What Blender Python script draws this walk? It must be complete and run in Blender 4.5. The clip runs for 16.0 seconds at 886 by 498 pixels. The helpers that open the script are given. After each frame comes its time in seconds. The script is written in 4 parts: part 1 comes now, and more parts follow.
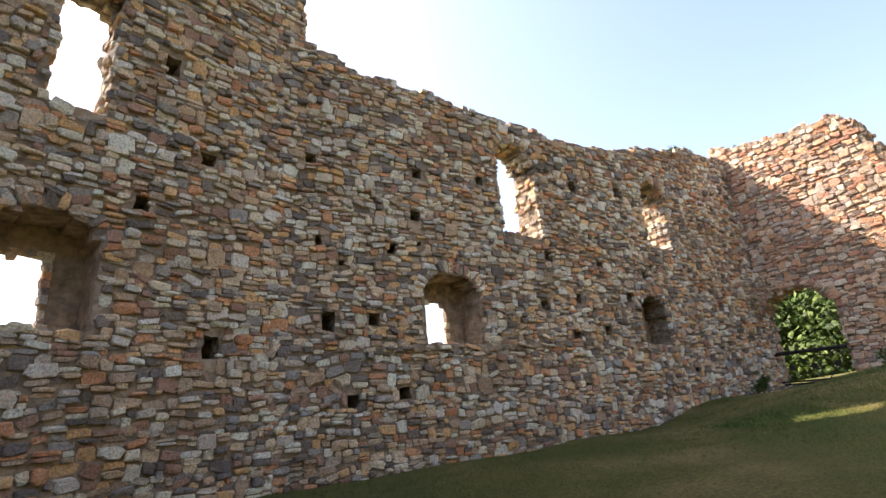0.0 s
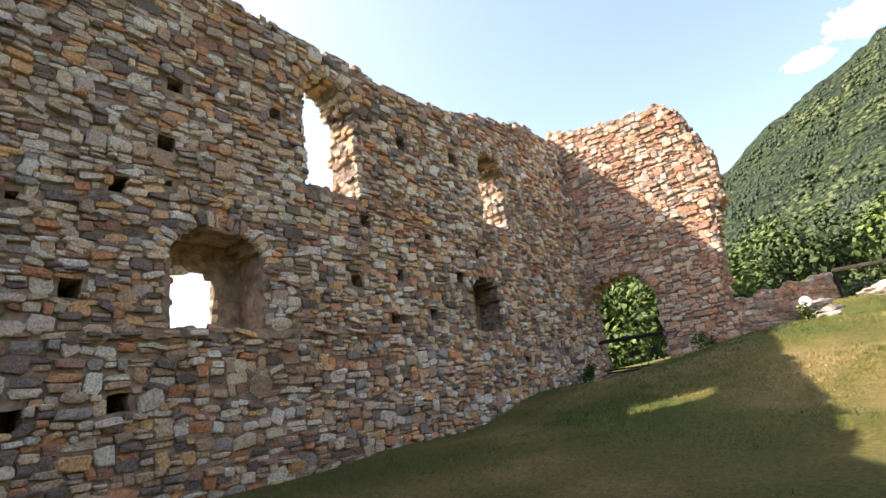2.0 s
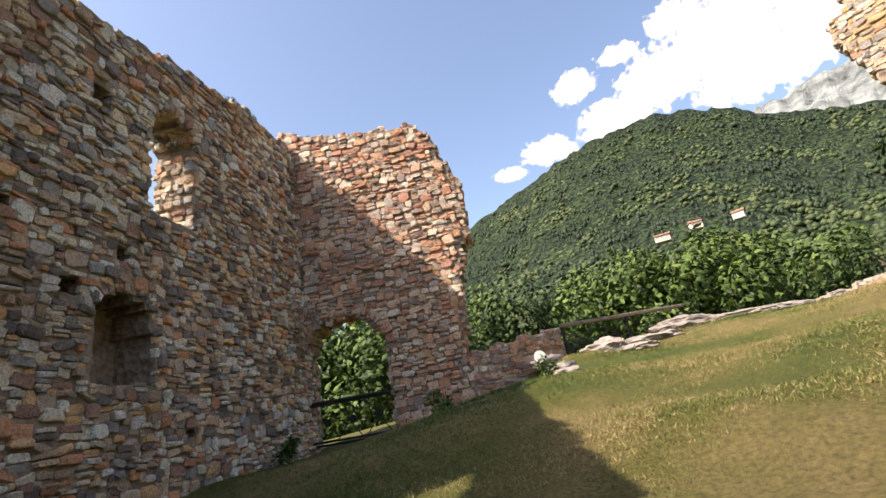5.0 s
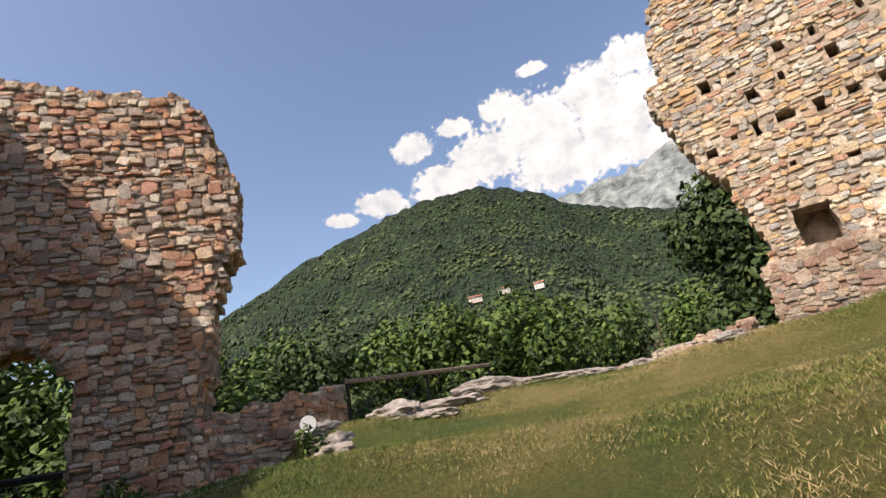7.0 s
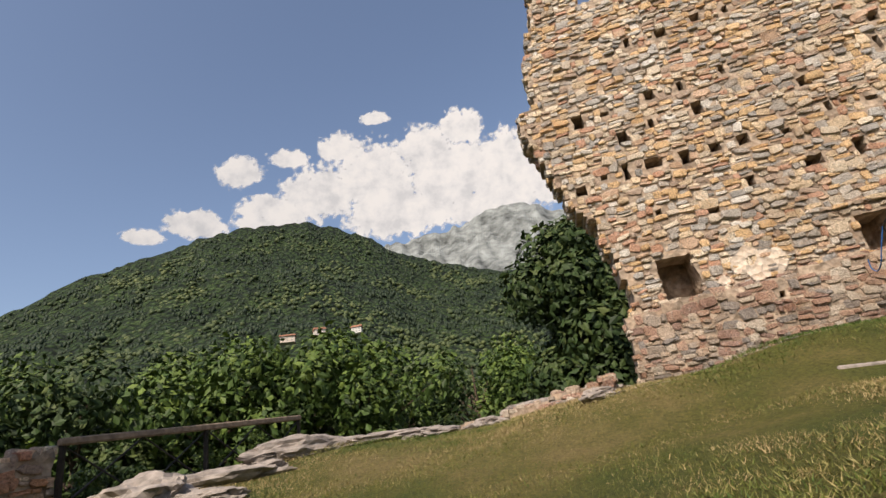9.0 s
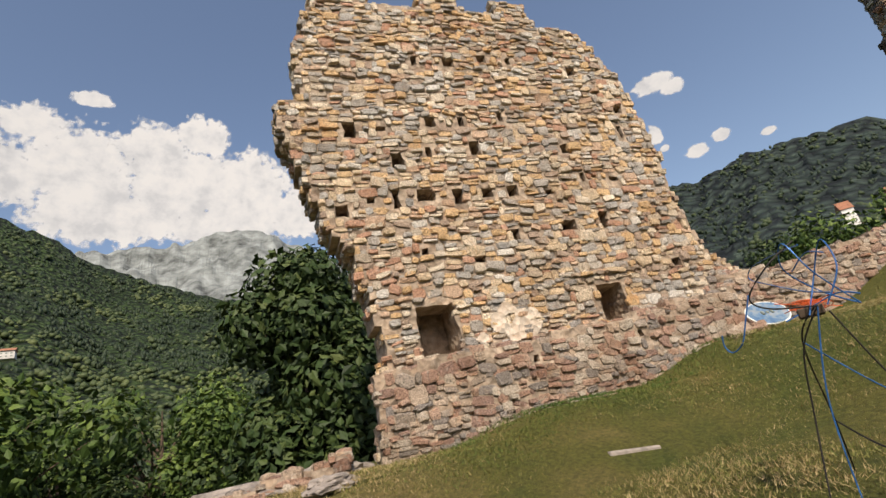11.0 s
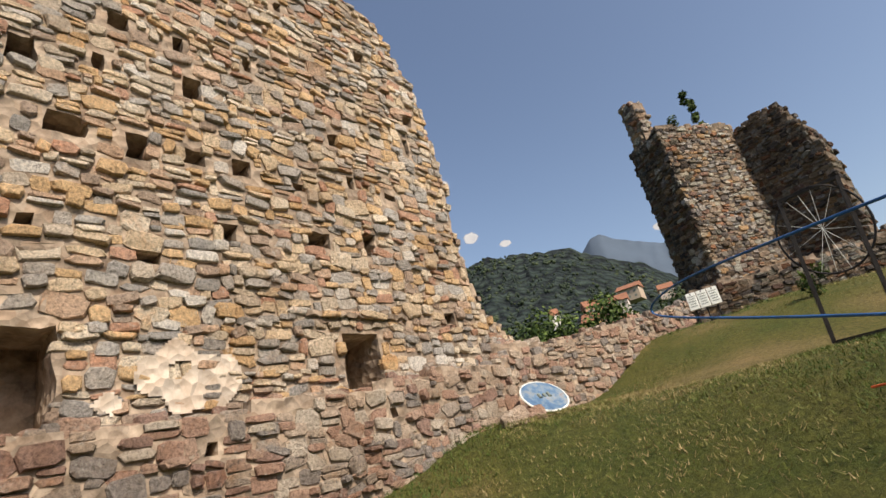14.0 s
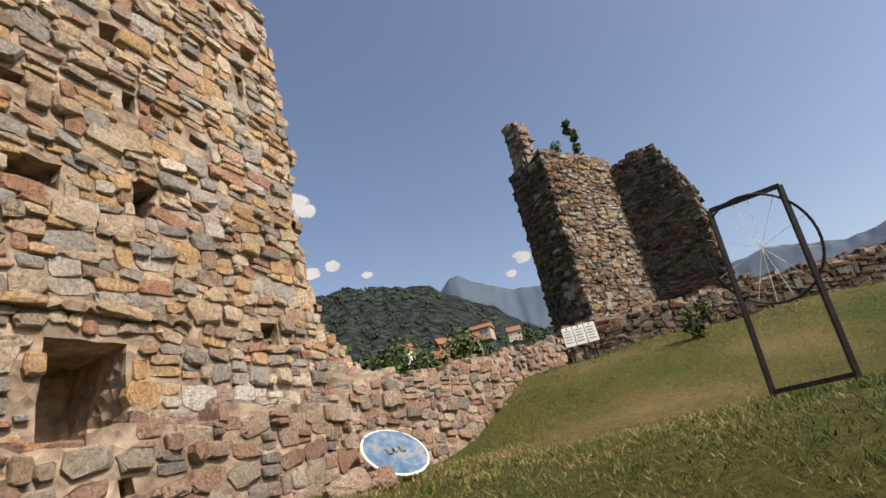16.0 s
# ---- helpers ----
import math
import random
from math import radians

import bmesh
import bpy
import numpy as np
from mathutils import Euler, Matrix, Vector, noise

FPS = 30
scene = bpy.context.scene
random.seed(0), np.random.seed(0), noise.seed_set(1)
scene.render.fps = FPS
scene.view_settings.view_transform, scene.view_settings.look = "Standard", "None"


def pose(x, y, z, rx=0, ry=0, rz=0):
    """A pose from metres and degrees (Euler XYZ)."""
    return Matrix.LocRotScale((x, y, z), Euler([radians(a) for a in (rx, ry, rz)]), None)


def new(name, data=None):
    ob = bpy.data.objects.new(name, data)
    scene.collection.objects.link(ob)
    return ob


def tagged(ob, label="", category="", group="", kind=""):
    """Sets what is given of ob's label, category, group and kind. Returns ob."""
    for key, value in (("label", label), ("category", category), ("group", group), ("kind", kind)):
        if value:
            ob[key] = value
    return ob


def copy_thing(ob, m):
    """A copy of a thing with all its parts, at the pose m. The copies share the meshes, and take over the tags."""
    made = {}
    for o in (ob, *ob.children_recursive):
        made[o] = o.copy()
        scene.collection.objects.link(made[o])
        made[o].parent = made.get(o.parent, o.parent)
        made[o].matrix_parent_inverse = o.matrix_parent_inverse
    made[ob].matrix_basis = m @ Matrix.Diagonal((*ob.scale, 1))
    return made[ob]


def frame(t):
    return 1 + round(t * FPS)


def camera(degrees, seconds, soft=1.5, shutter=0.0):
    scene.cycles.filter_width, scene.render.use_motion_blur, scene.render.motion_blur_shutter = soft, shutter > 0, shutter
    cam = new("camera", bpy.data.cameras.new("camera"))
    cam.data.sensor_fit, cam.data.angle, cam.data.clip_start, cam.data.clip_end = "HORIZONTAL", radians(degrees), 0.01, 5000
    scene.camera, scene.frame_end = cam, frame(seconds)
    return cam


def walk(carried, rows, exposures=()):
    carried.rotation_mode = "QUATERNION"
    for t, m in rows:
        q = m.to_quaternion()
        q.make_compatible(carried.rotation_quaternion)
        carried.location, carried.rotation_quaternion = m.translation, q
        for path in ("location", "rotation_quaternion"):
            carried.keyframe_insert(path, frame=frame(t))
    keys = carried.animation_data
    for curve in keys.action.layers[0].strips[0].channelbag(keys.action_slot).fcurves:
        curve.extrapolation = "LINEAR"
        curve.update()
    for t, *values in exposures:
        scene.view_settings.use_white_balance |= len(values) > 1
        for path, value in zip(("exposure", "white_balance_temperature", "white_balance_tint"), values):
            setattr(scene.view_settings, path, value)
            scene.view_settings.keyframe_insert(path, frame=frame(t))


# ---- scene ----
cam = camera(82.3, 16.0)
ROWS = [
    (0.0, 0.008, 0.027, 0.011, 107.79, 4.44, -1.07),
    (0.5, 0.303, 0.728, 0.051, 106.96, 4.67, -4.75),
    (1.0, 0.655, 1.424, 0.075, 106.80, 5.57, -9.46),
    (1.5, 0.954, 2.101, 0.062, 106.28, 6.38, -14.43),
    (2.0, 1.296, 2.759, 0.025, 105.86, 7.13, -18.17),
    (2.5, 1.685, 3.389, -0.023, 105.71, 7.81, -21.99),
    (3.0, 2.118, 3.984, -0.055, 105.93, 7.85, -26.81),
    (3.5, 2.579, 4.657, -0.038, 106.75, 7.85, -32.58),
    (4.0, 2.917, 5.255, 0.022, 107.29, 8.27, -37.80),
    (6.5, 6.264, 6.784, 0.472, 109.87, 9.67, -63.65),
    (7.0, 6.961, 6.946, 0.571, 110.40, 9.14, -69.06),
    (7.5, 7.631, 7.108, 0.650, 110.92, 8.36, -75.01),
    (8.0, 8.303, 7.329, 0.734, 111.28, 8.20, -77.83),
    (8.5, 8.964, 7.546, 0.871, 111.82, 8.60, -82.34),
    (9.0, 9.603, 7.786, 1.064, 111.86, 9.42, -90.31),
    (9.5, 10.239, 7.868, 1.285, 111.94, 10.83, -98.49),
    (10.0, 10.822, 7.739, 1.487, 111.02, 11.21, -106.97),
    (12.5, 13.458, 6.085, 2.110, 111.28, 12.33, -137.41),
    (13.0, 13.770, 5.542, 2.176, 111.56, 11.96, -141.95),
    (13.5, 13.988, 4.997, 2.196, 111.91, 11.69, -146.38),
    (14.0, 14.240, 4.449, 2.230, 112.11, 11.75, -150.18),
    (14.5, 14.496, 3.852, 2.319, 112.09, 11.97, -152.07),
    (15.0, 14.673, 3.343, 2.390, 112.39, 11.67, -155.44),
    (15.5, 14.864, 2.746, 2.493, 112.45, 12.08, -160.02),
    (16.0, 15.009, 2.179, 2.585, 112.28, 11.79, -167.13),
]
EXPO = [(0.0, 1.7, 7250, 17), (2.0, 1.7, 7250, 17), (4.0, 1.4, 7200, 16), (6.5, 0.65, 6800, 15), (10.0, 0.15, 7000, 14), (12.5, 0.15, 6950, 12), (16.0, 0.15, 7000, 15)]
walk(cam, [(t, pose(x, y, z, rx, ry, rz)) for t, x, y, z, rx, ry, rz in ROWS], EXPO)

# ---- light ----
SUN_WAY = Vector((0.88, -0.42, -1.0)).normalized()
world = bpy.data.worlds.new("sky")
scene.world = world
world.use_nodes = True
wn = world.node_tree.nodes
sky = wn.new("ShaderNodeTexSky")
sky.sky_type, sky.sun_disc = "NISHITA", False
sky.sun_elevation = math.asin(-SUN_WAY.z)
sky.sun_rotation = math.atan2(-SUN_WAY.x, -SUN_WAY.y)
sky.air_density, sky.dust_density, sky.ozone_density = 1.0, 1.9, 1.0
wn["Background"].inputs["Strength"].default_value = 0.15
world.node_tree.links.new(sky.outputs["Color"], wn["Background"].inputs["Color"])
sun = new("sun", bpy.data.lights.new("sun", "SUN"))
sun.data.energy, sun.data.angle, sun.data.color = 4.2, radians(0.5), (1.0, 0.93, 0.82)
sun.matrix_world = Matrix.Translation((0, 0, 60)) @ SUN_WAY.to_track_quat("-Z", "Y").to_matrix().to_4x4()


# ---- materials ----
def shader(name, rough=0.85, metal=0.0):
    m = bpy.data.materials.new(name)
    m.use_nodes = True
    b = m.node_tree.nodes["Principled BSDF"]
    b.inputs["Roughness"].default_value, b.inputs["Metallic"].default_value = rough, metal
    b.inputs["Specular IOR Level"].default_value = 0.25
    return m, m.node_tree.nodes, m.node_tree.links, b


def ramp(nodes, stops, constant=False):
    r = nodes.new("ShaderNodeValToRGB")
    r.color_ramp.interpolation = "CONSTANT" if constant else "LINEAR"
    while len(r.color_ramp.elements) < len(stops):
        r.color_ramp.elements.new(0.5)
    for e, (p, c) in zip(r.color_ramp.elements, stops):
        e.position, e.color = p, (*c, 1)
    return r


def noise_node(nodes, links, scale, detail=6, rough=0.6, vec=None):
    n = nodes.new("ShaderNodeTexNoise")
    n.inputs["Scale"].default_value, n.inputs["Detail"].default_value, n.inputs["Roughness"].default_value = scale, detail, rough
    if vec is not None:
        links.new(vec, n.inputs["Vector"])
    return n


def position(nodes):
    return nodes.new("ShaderNodeNewGeometry").outputs["Position"]


def mix(nodes, links, kind, fac, a, b):
    n = nodes.new("ShaderNodeMix")
    n.data_type, n.blend_type = "RGBA", kind
    if isinstance(fac, float):
        n.inputs[0].default_value = fac
    else:
        links.new(fac, n.inputs[0])
    for v, i in ((a, 6), (b, 7)):
        if isinstance(v, tuple):
            n.inputs[i].default_value = (*v, 1)
        else:
            links.new(v, n.inputs[i])
    return n.outputs[2]


def relief(nodes, links, b, height, strength, distance):
    n = nodes.new("ShaderNodeBump")
    n.inputs["Strength"].default_value, n.inputs["Distance"].default_value = strength, distance
    links.new(height, n.inputs["Height"])
    links.new(n.outputs["Normal"], b.inputs["Normal"])


def stone_material(name, palette):
    """Field stone: a tone for each stone, with grain, lichen and stains."""
    m, n, l, b = shader(name, 0.9)
    pos = position(n)
    at = n.new("ShaderNodeAttribute")
    at.attribute_name = "tone"
    oi = n.new("ShaderNodeObjectInfo")
    add = n.new("ShaderNodeMath")
    l.new(at.outputs["Fac"], add.inputs[0])
    l.new(oi.outputs["Random"], add.inputs[1])
    fr = n.new("ShaderNodeMath")
    fr.operation = "FRACT"
    l.new(add.outputs[0], fr.inputs[0])
    tone = ramp(n, [(i / len(palette), c) for i, c in enumerate(palette)], True)
    l.new(fr.outputs[0], tone.inputs[0])
    grain = noise_node(n, l, 30, 10, 0.78, pos)
    g = ramp(n, [(0.34, (0.3, 0.29, 0.28)), (0.47, (1.0, 0.99, 0.97)), (0.66, (1.75, 1.7, 1.62))])
    l.new(grain.outputs["Fac"], g.inputs[0])
    c = mix(n, l, "MULTIPLY", 0.85, tone.outputs["Color"], g.outputs["Color"])
    stain = noise_node(n, l, 0.9, 6, 0.65, pos)
    s = ramp(n, [(0.45, (0, 0, 0)), (0.66, (1, 1, 1))])
    l.new(stain.outputs["Fac"], s.inputs[0])
    c = mix(n, l, "MULTIPLY", s.outputs["Color"], c, (0.70, 0.64, 0.58))
    rust = noise_node(n, l, 2.3, 5, 0.7, pos)
    u = ramp(n, [(0.56, (0, 0, 0)), (0.7, (0.7, 0.7, 0.7))])
    l.new(rust.outputs["Fac"], u.inputs[0])
    c = mix(n, l, "MULTIPLY", u.outputs["Color"], c, (1.15, 0.9, 0.7))
    lich = noise_node(n, l, 7, 8, 0.75, pos)
    k = ramp(n, [(0.58, (0, 0, 0)), (0.66, (0.6, 0.6, 0.6))])
    l.new(lich.outputs["Fac"], k.inputs[0])
    c = mix(n, l, "MIX", k.outputs["Color"], c, (0.46, 0.43, 0.37))
    soot = noise_node(n, l, 11, 8, 0.75, pos)
    d = ramp(n, [(0.6, (0, 0, 0)), (0.68, (0.75, 0.75, 0.75))])
    l.new(soot.outputs["Fac"], d.inputs[0])
    c = mix(n, l, "MIX", d.outputs["Color"], c, (0.085, 0.075, 0.068))
    l.new(c, b.inputs["Base Color"])
    relief(n, l, b, grain.outputs["Fac"], 0.9, 0.045)
    return m


BROWN = [(0.27, 0.205, 0.15), (0.40, 0.325, 0.24), (0.15, 0.13, 0.118), (0.46, 0.28, 0.15), (0.34, 0.31, 0.27), (0.36, 0.19, 0.11),
         (0.45, 0.39, 0.31), (0.22, 0.21, 0.20), (0.35, 0.26, 0.18), (0.52, 0.46, 0.37), (0.12, 0.105, 0.098), (0.30, 0.24, 0.185), (0.42, 0.40, 0.37), (0.24, 0.15, 0.115)]
RED = [(0.33, 0.20, 0.14), (0.36, 0.27, 0.20), (0.29, 0.155, 0.11), (0.40, 0.29, 0.21), (0.21, 0.165, 0.14), (0.36, 0.21, 0.13), (0.30, 0.25, 0.21), (0.42, 0.36, 0.29)]
WARM = [(0.40, 0.32, 0.225), (0.34, 0.29, 0.23), (0.46, 0.37, 0.26), (0.29, 0.265, 0.235), (0.44, 0.31, 0.18), (0.37, 0.265, 0.19), (0.48, 0.415, 0.325), (0.26, 0.20, 0.155), (0.41, 0.355, 0.28), (0.33, 0.20, 0.14)]
BROWN = [tuple(min(v * 1.7, 0.72) for v in c) for c in BROWN]
RED = [tuple(min(v * 1.7, 0.7) for v in c) for c in RED]
WARM = [tuple(min(v * 1.3, 0.65) for v in c) for c in WARM] + [(0.30, 0.285, 0.265), (0.55, 0.52, 0.47), (0.52, 0.36, 0.20), (0.38, 0.36, 0.33)]
M_BROWN, M_RED, M_WARM = stone_material("brown_rubble", BROWN), stone_material("red_rubble", RED), stone_material("warm_rubble", WARM)
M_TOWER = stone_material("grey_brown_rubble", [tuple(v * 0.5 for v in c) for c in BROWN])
# much darker copy: shade of the tower's turned-away sides, also on the terrace wall
M_DARK = stone_material("shade_dark_rubble", [tuple(v * 0.2 for v in c) for c in BROWN])
M_LOW = stone_material("pinkish_rubble", [(0.36, 0.25, 0.19), (0.31, 0.26, 0.215), (0.27, 0.18, 0.145), (0.40, 0.32, 0.25), (0.24, 0.215, 0.195), (0.34, 0.22, 0.165), (0.42, 0.365, 0.30)])


def mortar_material(name, light, dark):
    m, n, l, b = shader(name, 0.95)
    pos = position(n)
    a = noise_node(n, l, 3.0, 8, 0.7, pos)
    r = ramp(n, [(0.3, dark), (0.65, light)])
    l.new(a.outputs["Fac"], r.inputs[0])
    v = n.new("ShaderNodeTexVoronoi")
    v.inputs["Scale"].default_value = 9
    l.new(pos, v.inputs["Vector"])
    t = ramp(n, [(0.0, (0.6, 0.56, 0.52)), (0.5, (1.05, 0.98, 0.9)), (1.0, (0.85, 0.7, 0.58))])
    l.new(v.outputs["Color"], t.inputs[0])
    c = mix(n, l, "MULTIPLY", 0.8, r.outputs["Color"], t.outputs["Color"])
    l.new(c, b.inputs["Base Color"])
    relief(n, l, b, v.outputs["Distance"], 0.7, 0.05)
    return m


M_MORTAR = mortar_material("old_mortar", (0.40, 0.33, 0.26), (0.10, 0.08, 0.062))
M_MORTAR_TOWER = mortar_material("tower_mortar", (0.26, 0.215, 0.165), (0.08, 0.066, 0.052))
# pale lime, and a lit copy: walls in the sun get lighter mortar colour
M_MORTAR_LIT = mortar_material("sunlit_lime_mortar", (0.50, 0.42, 0.335), (0.13, 0.10, 0.076))
M_PLASTER = mortar_material("white_plaster", (0.70, 0.64, 0.56), (0.40, 0.33, 0.26))


def plain(name, colour, rough=0.7, metal=0.0, scale=14, spread=0.35):
    m, n, l, b = shader(name, rough, metal)
    a = noise_node(n, l, scale, 6, 0.65, position(n))
    r = ramp(n, [(0.3, tuple(v * (1 - spread) for v in colour)), (0.7, tuple(min(1, v * (1 + spread)) for v in colour))])
    l.new(a.outputs["Fac"], r.inputs[0])
    l.new(r.outputs["Color"], b.inputs["Base Color"])
    relief(n, l, b, a.outputs["Fac"], 0.3, 0.01)
    return m


def grass_material():
    m, n, l, b = shader("mown_grass", 0.9)
    pos = position(n)
    big, small = noise_node(n, l, 0.35, 5, 0.6, pos), noise_node(n, l, 18, 10, 0.8, pos)
    r = ramp(n, [(0.3, (0.05, 0.08, 0.014)), (0.5, (0.11, 0.11, 0.028)), (0.7, (0.22, 0.17, 0.078))])
    s = ramp(n, [(0.32, (0.28, 0.32, 0.28)), (0.68, (1.75, 1.6, 1.4))])
    l.new(big.outputs["Fac"], r.inputs[0])
    l.new(small.outputs["Fac"], s.inputs[0])
    l.new(mix(n, l, "MULTIPLY", 0.9, r.outputs["Color"], s.outputs["Color"]), b.inputs["Base Color"])
    relief(n, l, b, small.outputs["Fac"], 1.0, 0.06)
    return m


def leaf_material(name, stops):
    m, n, l, b = shader(name, 0.6)
    at = n.new("ShaderNodeAttribute")
    at.attribute_name = "tone"
    r = ramp(n, stops)
    l.new(at.outputs["Fac"], r.inputs[0])
    l.new(r.outputs["Color"], b.inputs["Base Color"])
    b.inputs["Subsurface Weight"].default_value = 0.0
    return m


def forest_material(name, dark, light, scale):
    m, n, l, b = shader(name, 0.95)
    pos = position(n)
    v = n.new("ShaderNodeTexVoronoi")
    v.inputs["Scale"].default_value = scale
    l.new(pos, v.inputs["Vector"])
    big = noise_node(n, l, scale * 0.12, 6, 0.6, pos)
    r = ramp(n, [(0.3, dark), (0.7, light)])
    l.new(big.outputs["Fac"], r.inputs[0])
    # painted light: crown middles brightened, the shade between crowns darkened
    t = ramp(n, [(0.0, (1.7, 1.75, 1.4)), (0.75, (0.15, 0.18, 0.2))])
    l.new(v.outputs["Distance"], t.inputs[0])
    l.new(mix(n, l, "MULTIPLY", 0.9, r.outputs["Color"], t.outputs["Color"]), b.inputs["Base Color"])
    h = n.new("ShaderNodeMath")
    h.operation = "MULTIPLY"
    h.inputs[1].default_value = -1
    l.new(v.outputs["Distance"], h.inputs[0])
    relief(n, l, b, h.outputs[0], 1.0, 1.2 / scale)
    return m


M_GRASS = grass_material()
M_BLADE = leaf_material("grass_blades", [(0.0, (0.05, 0.10, 0.016)), (0.55, (0.16, 0.165, 0.04)), (1.0, (0.36, 0.27, 0.13))])
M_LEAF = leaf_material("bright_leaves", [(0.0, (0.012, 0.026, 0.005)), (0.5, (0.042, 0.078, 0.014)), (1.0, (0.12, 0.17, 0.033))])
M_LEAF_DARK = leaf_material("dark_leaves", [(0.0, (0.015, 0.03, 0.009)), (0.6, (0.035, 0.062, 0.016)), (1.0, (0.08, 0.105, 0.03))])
M_WOODS = leaf_material("wooded_slope", [(0.0, (0.022, 0.036, 0.018)), (0.5, (0.055, 0.076, 0.029)), (1.0, (0.115, 0.135, 0.045))])
M_BARK = plain("bark", (0.09, 0.065, 0.045), 0.95)
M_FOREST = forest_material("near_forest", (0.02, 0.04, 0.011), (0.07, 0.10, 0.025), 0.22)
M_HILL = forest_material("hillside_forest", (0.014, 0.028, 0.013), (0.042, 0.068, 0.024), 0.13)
# far slopes and range: air haze is mixed into these bluish base colours
M_FAR = forest_material("haze_tinted_forest", (0.022, 0.034, 0.036), (0.040, 0.055, 0.052), 0.05)
M_HAZE = plain("haze_tinted_ridge", (0.085, 0.115, 0.155), 1.0, 0, 0.004, 0.12)


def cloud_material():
    """Vapour: thin and torn at the rim, thick and white within; its sunlight is a glow."""
    m, n, l, b = shader("glowing_cloud_vapour", 1.0)
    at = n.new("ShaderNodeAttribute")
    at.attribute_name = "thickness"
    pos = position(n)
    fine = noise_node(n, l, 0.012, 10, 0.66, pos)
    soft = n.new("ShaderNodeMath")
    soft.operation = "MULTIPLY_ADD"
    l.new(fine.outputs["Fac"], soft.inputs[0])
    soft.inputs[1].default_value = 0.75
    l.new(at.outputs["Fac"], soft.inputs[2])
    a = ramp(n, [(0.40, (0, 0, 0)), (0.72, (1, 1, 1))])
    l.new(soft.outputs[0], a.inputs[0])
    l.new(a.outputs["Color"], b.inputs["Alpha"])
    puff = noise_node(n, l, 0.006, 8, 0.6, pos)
    # painted billows: grey for shaded hollows, white for sunlit parts, given off as glow
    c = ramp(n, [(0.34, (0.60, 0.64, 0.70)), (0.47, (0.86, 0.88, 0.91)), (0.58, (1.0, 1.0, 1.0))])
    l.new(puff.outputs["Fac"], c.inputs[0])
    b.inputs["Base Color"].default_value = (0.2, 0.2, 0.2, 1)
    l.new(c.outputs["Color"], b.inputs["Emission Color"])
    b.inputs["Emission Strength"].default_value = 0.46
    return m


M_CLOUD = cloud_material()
M_PEAK = plain("grey_rock_peak", (0.17, 0.185, 0.18), 1.0, 0, 0.014, 0.75)
M_ROCK = plain("pale_bedrock", (0.27, 0.235, 0.205), 0.9, 0, 5, 0.5)
M_WOOD = plain("weathered_rail_wood", (0.20, 0.155, 0.115), 0.85, 0, 9, 0.4)
M_IRON = plain("dark_iron", (0.035, 0.032, 0.03), 0.55, 0.6)
M_BLUE = plain("blue_painted_wire", (0.03, 0.13, 0.36), 0.4, 0.2)
M_ORANGE = plain("orange_painted_wire", (0.75, 0.13, 0.04), 0.5)
M_WHITE = plain("white_glass_lamp", (0.78, 0.78, 0.76), 0.3, 0, 30, 0.05)
M_SIGN = plain("cream_board", (0.80, 0.82, 0.76), 0.5, 0, 20, 0.08)
M_INK = plain("printed_grey", (0.22, 0.25, 0.22), 0.7)
M_ROOF = plain("terracotta_tiles", (0.30, 0.14, 0.085), 0.9, 0, 3)


def mesh_object(name, verts, faces, material, smooth=False, tones=None):
    me = bpy.data.meshes.new(name)
    me.from_pydata([tuple(v) for v in verts], [], faces)
    if material:
        me.materials.append(material)
    if tones is not None:
        a = me.attributes.new("tone", "FLOAT", "POINT")
        a.data.foreach_set("value", np.asarray(tones, dtype=np.float32))
    if smooth:
        me.polygons.foreach_set("use_smooth", [True] * len(me.polygons))
    me.update()
    return new(name, me)


def child(ob, parent):
    ob.parent = parent
    return ob


def interp(x, pts):
    return float(np.interp(x, [p[0] for p in pts], [p[1] for p in pts]))


def tube(verts, faces, path, r, sides=6):
    """A round bar along a path of points, added to the lists."""
    path = [Vector(p) for p in path]
    base = len(verts)
    for i, p in enumerate(path):
        way = (path[min(i + 1, len(path) - 1)] - path[max(i - 1, 0)]).normalized()
        a = way.orthogonal().normalized()
        b = way.cross(a)
        rr = r[i] if isinstance(r, (list, tuple)) else r
        for k in range(sides):
            an = 2 * math.pi * k / sides
            verts.append(p + a * math.cos(an) * rr + b * math.sin(an) * rr)
    for i in range(len(path) - 1):
        for k in range(sides):
            k2 = (k + 1) % sides
            faces.append((base + i * sides + k, base + i * sides + k2, base + (i + 1) * sides + k2, base + (i + 1) * sides + k))
    faces.append(tuple(base + k for k in reversed(range(sides))))
    faces.append(tuple(base + (len(path) - 1) * sides + k for k in range(sides)))


def bars(name, paths, r, material, sides=6):
    v, f = [], []
    for p in paths:
        tube(v, f, p, r, sides)
    return mesh_object(name, v, f, material)


def box(name, size, material, m=None, bevel=0.01):
    bm = bmesh.new()
    bmesh.ops.create_cube(bm, size=1)
    bmesh.ops.scale(bm, vec=size, verts=bm.verts)
    if bevel:
        bmesh.ops.bevel(bm, geom=bm.edges[:], offset=bevel, segments=1, affect="EDGES")
    if m is not None:
        bm.transform(m)
    me = bpy.data.meshes.new(name)
    bm.to_mesh(me)
    bm.free()
    me.materials.append(material)
    return new(name, me)


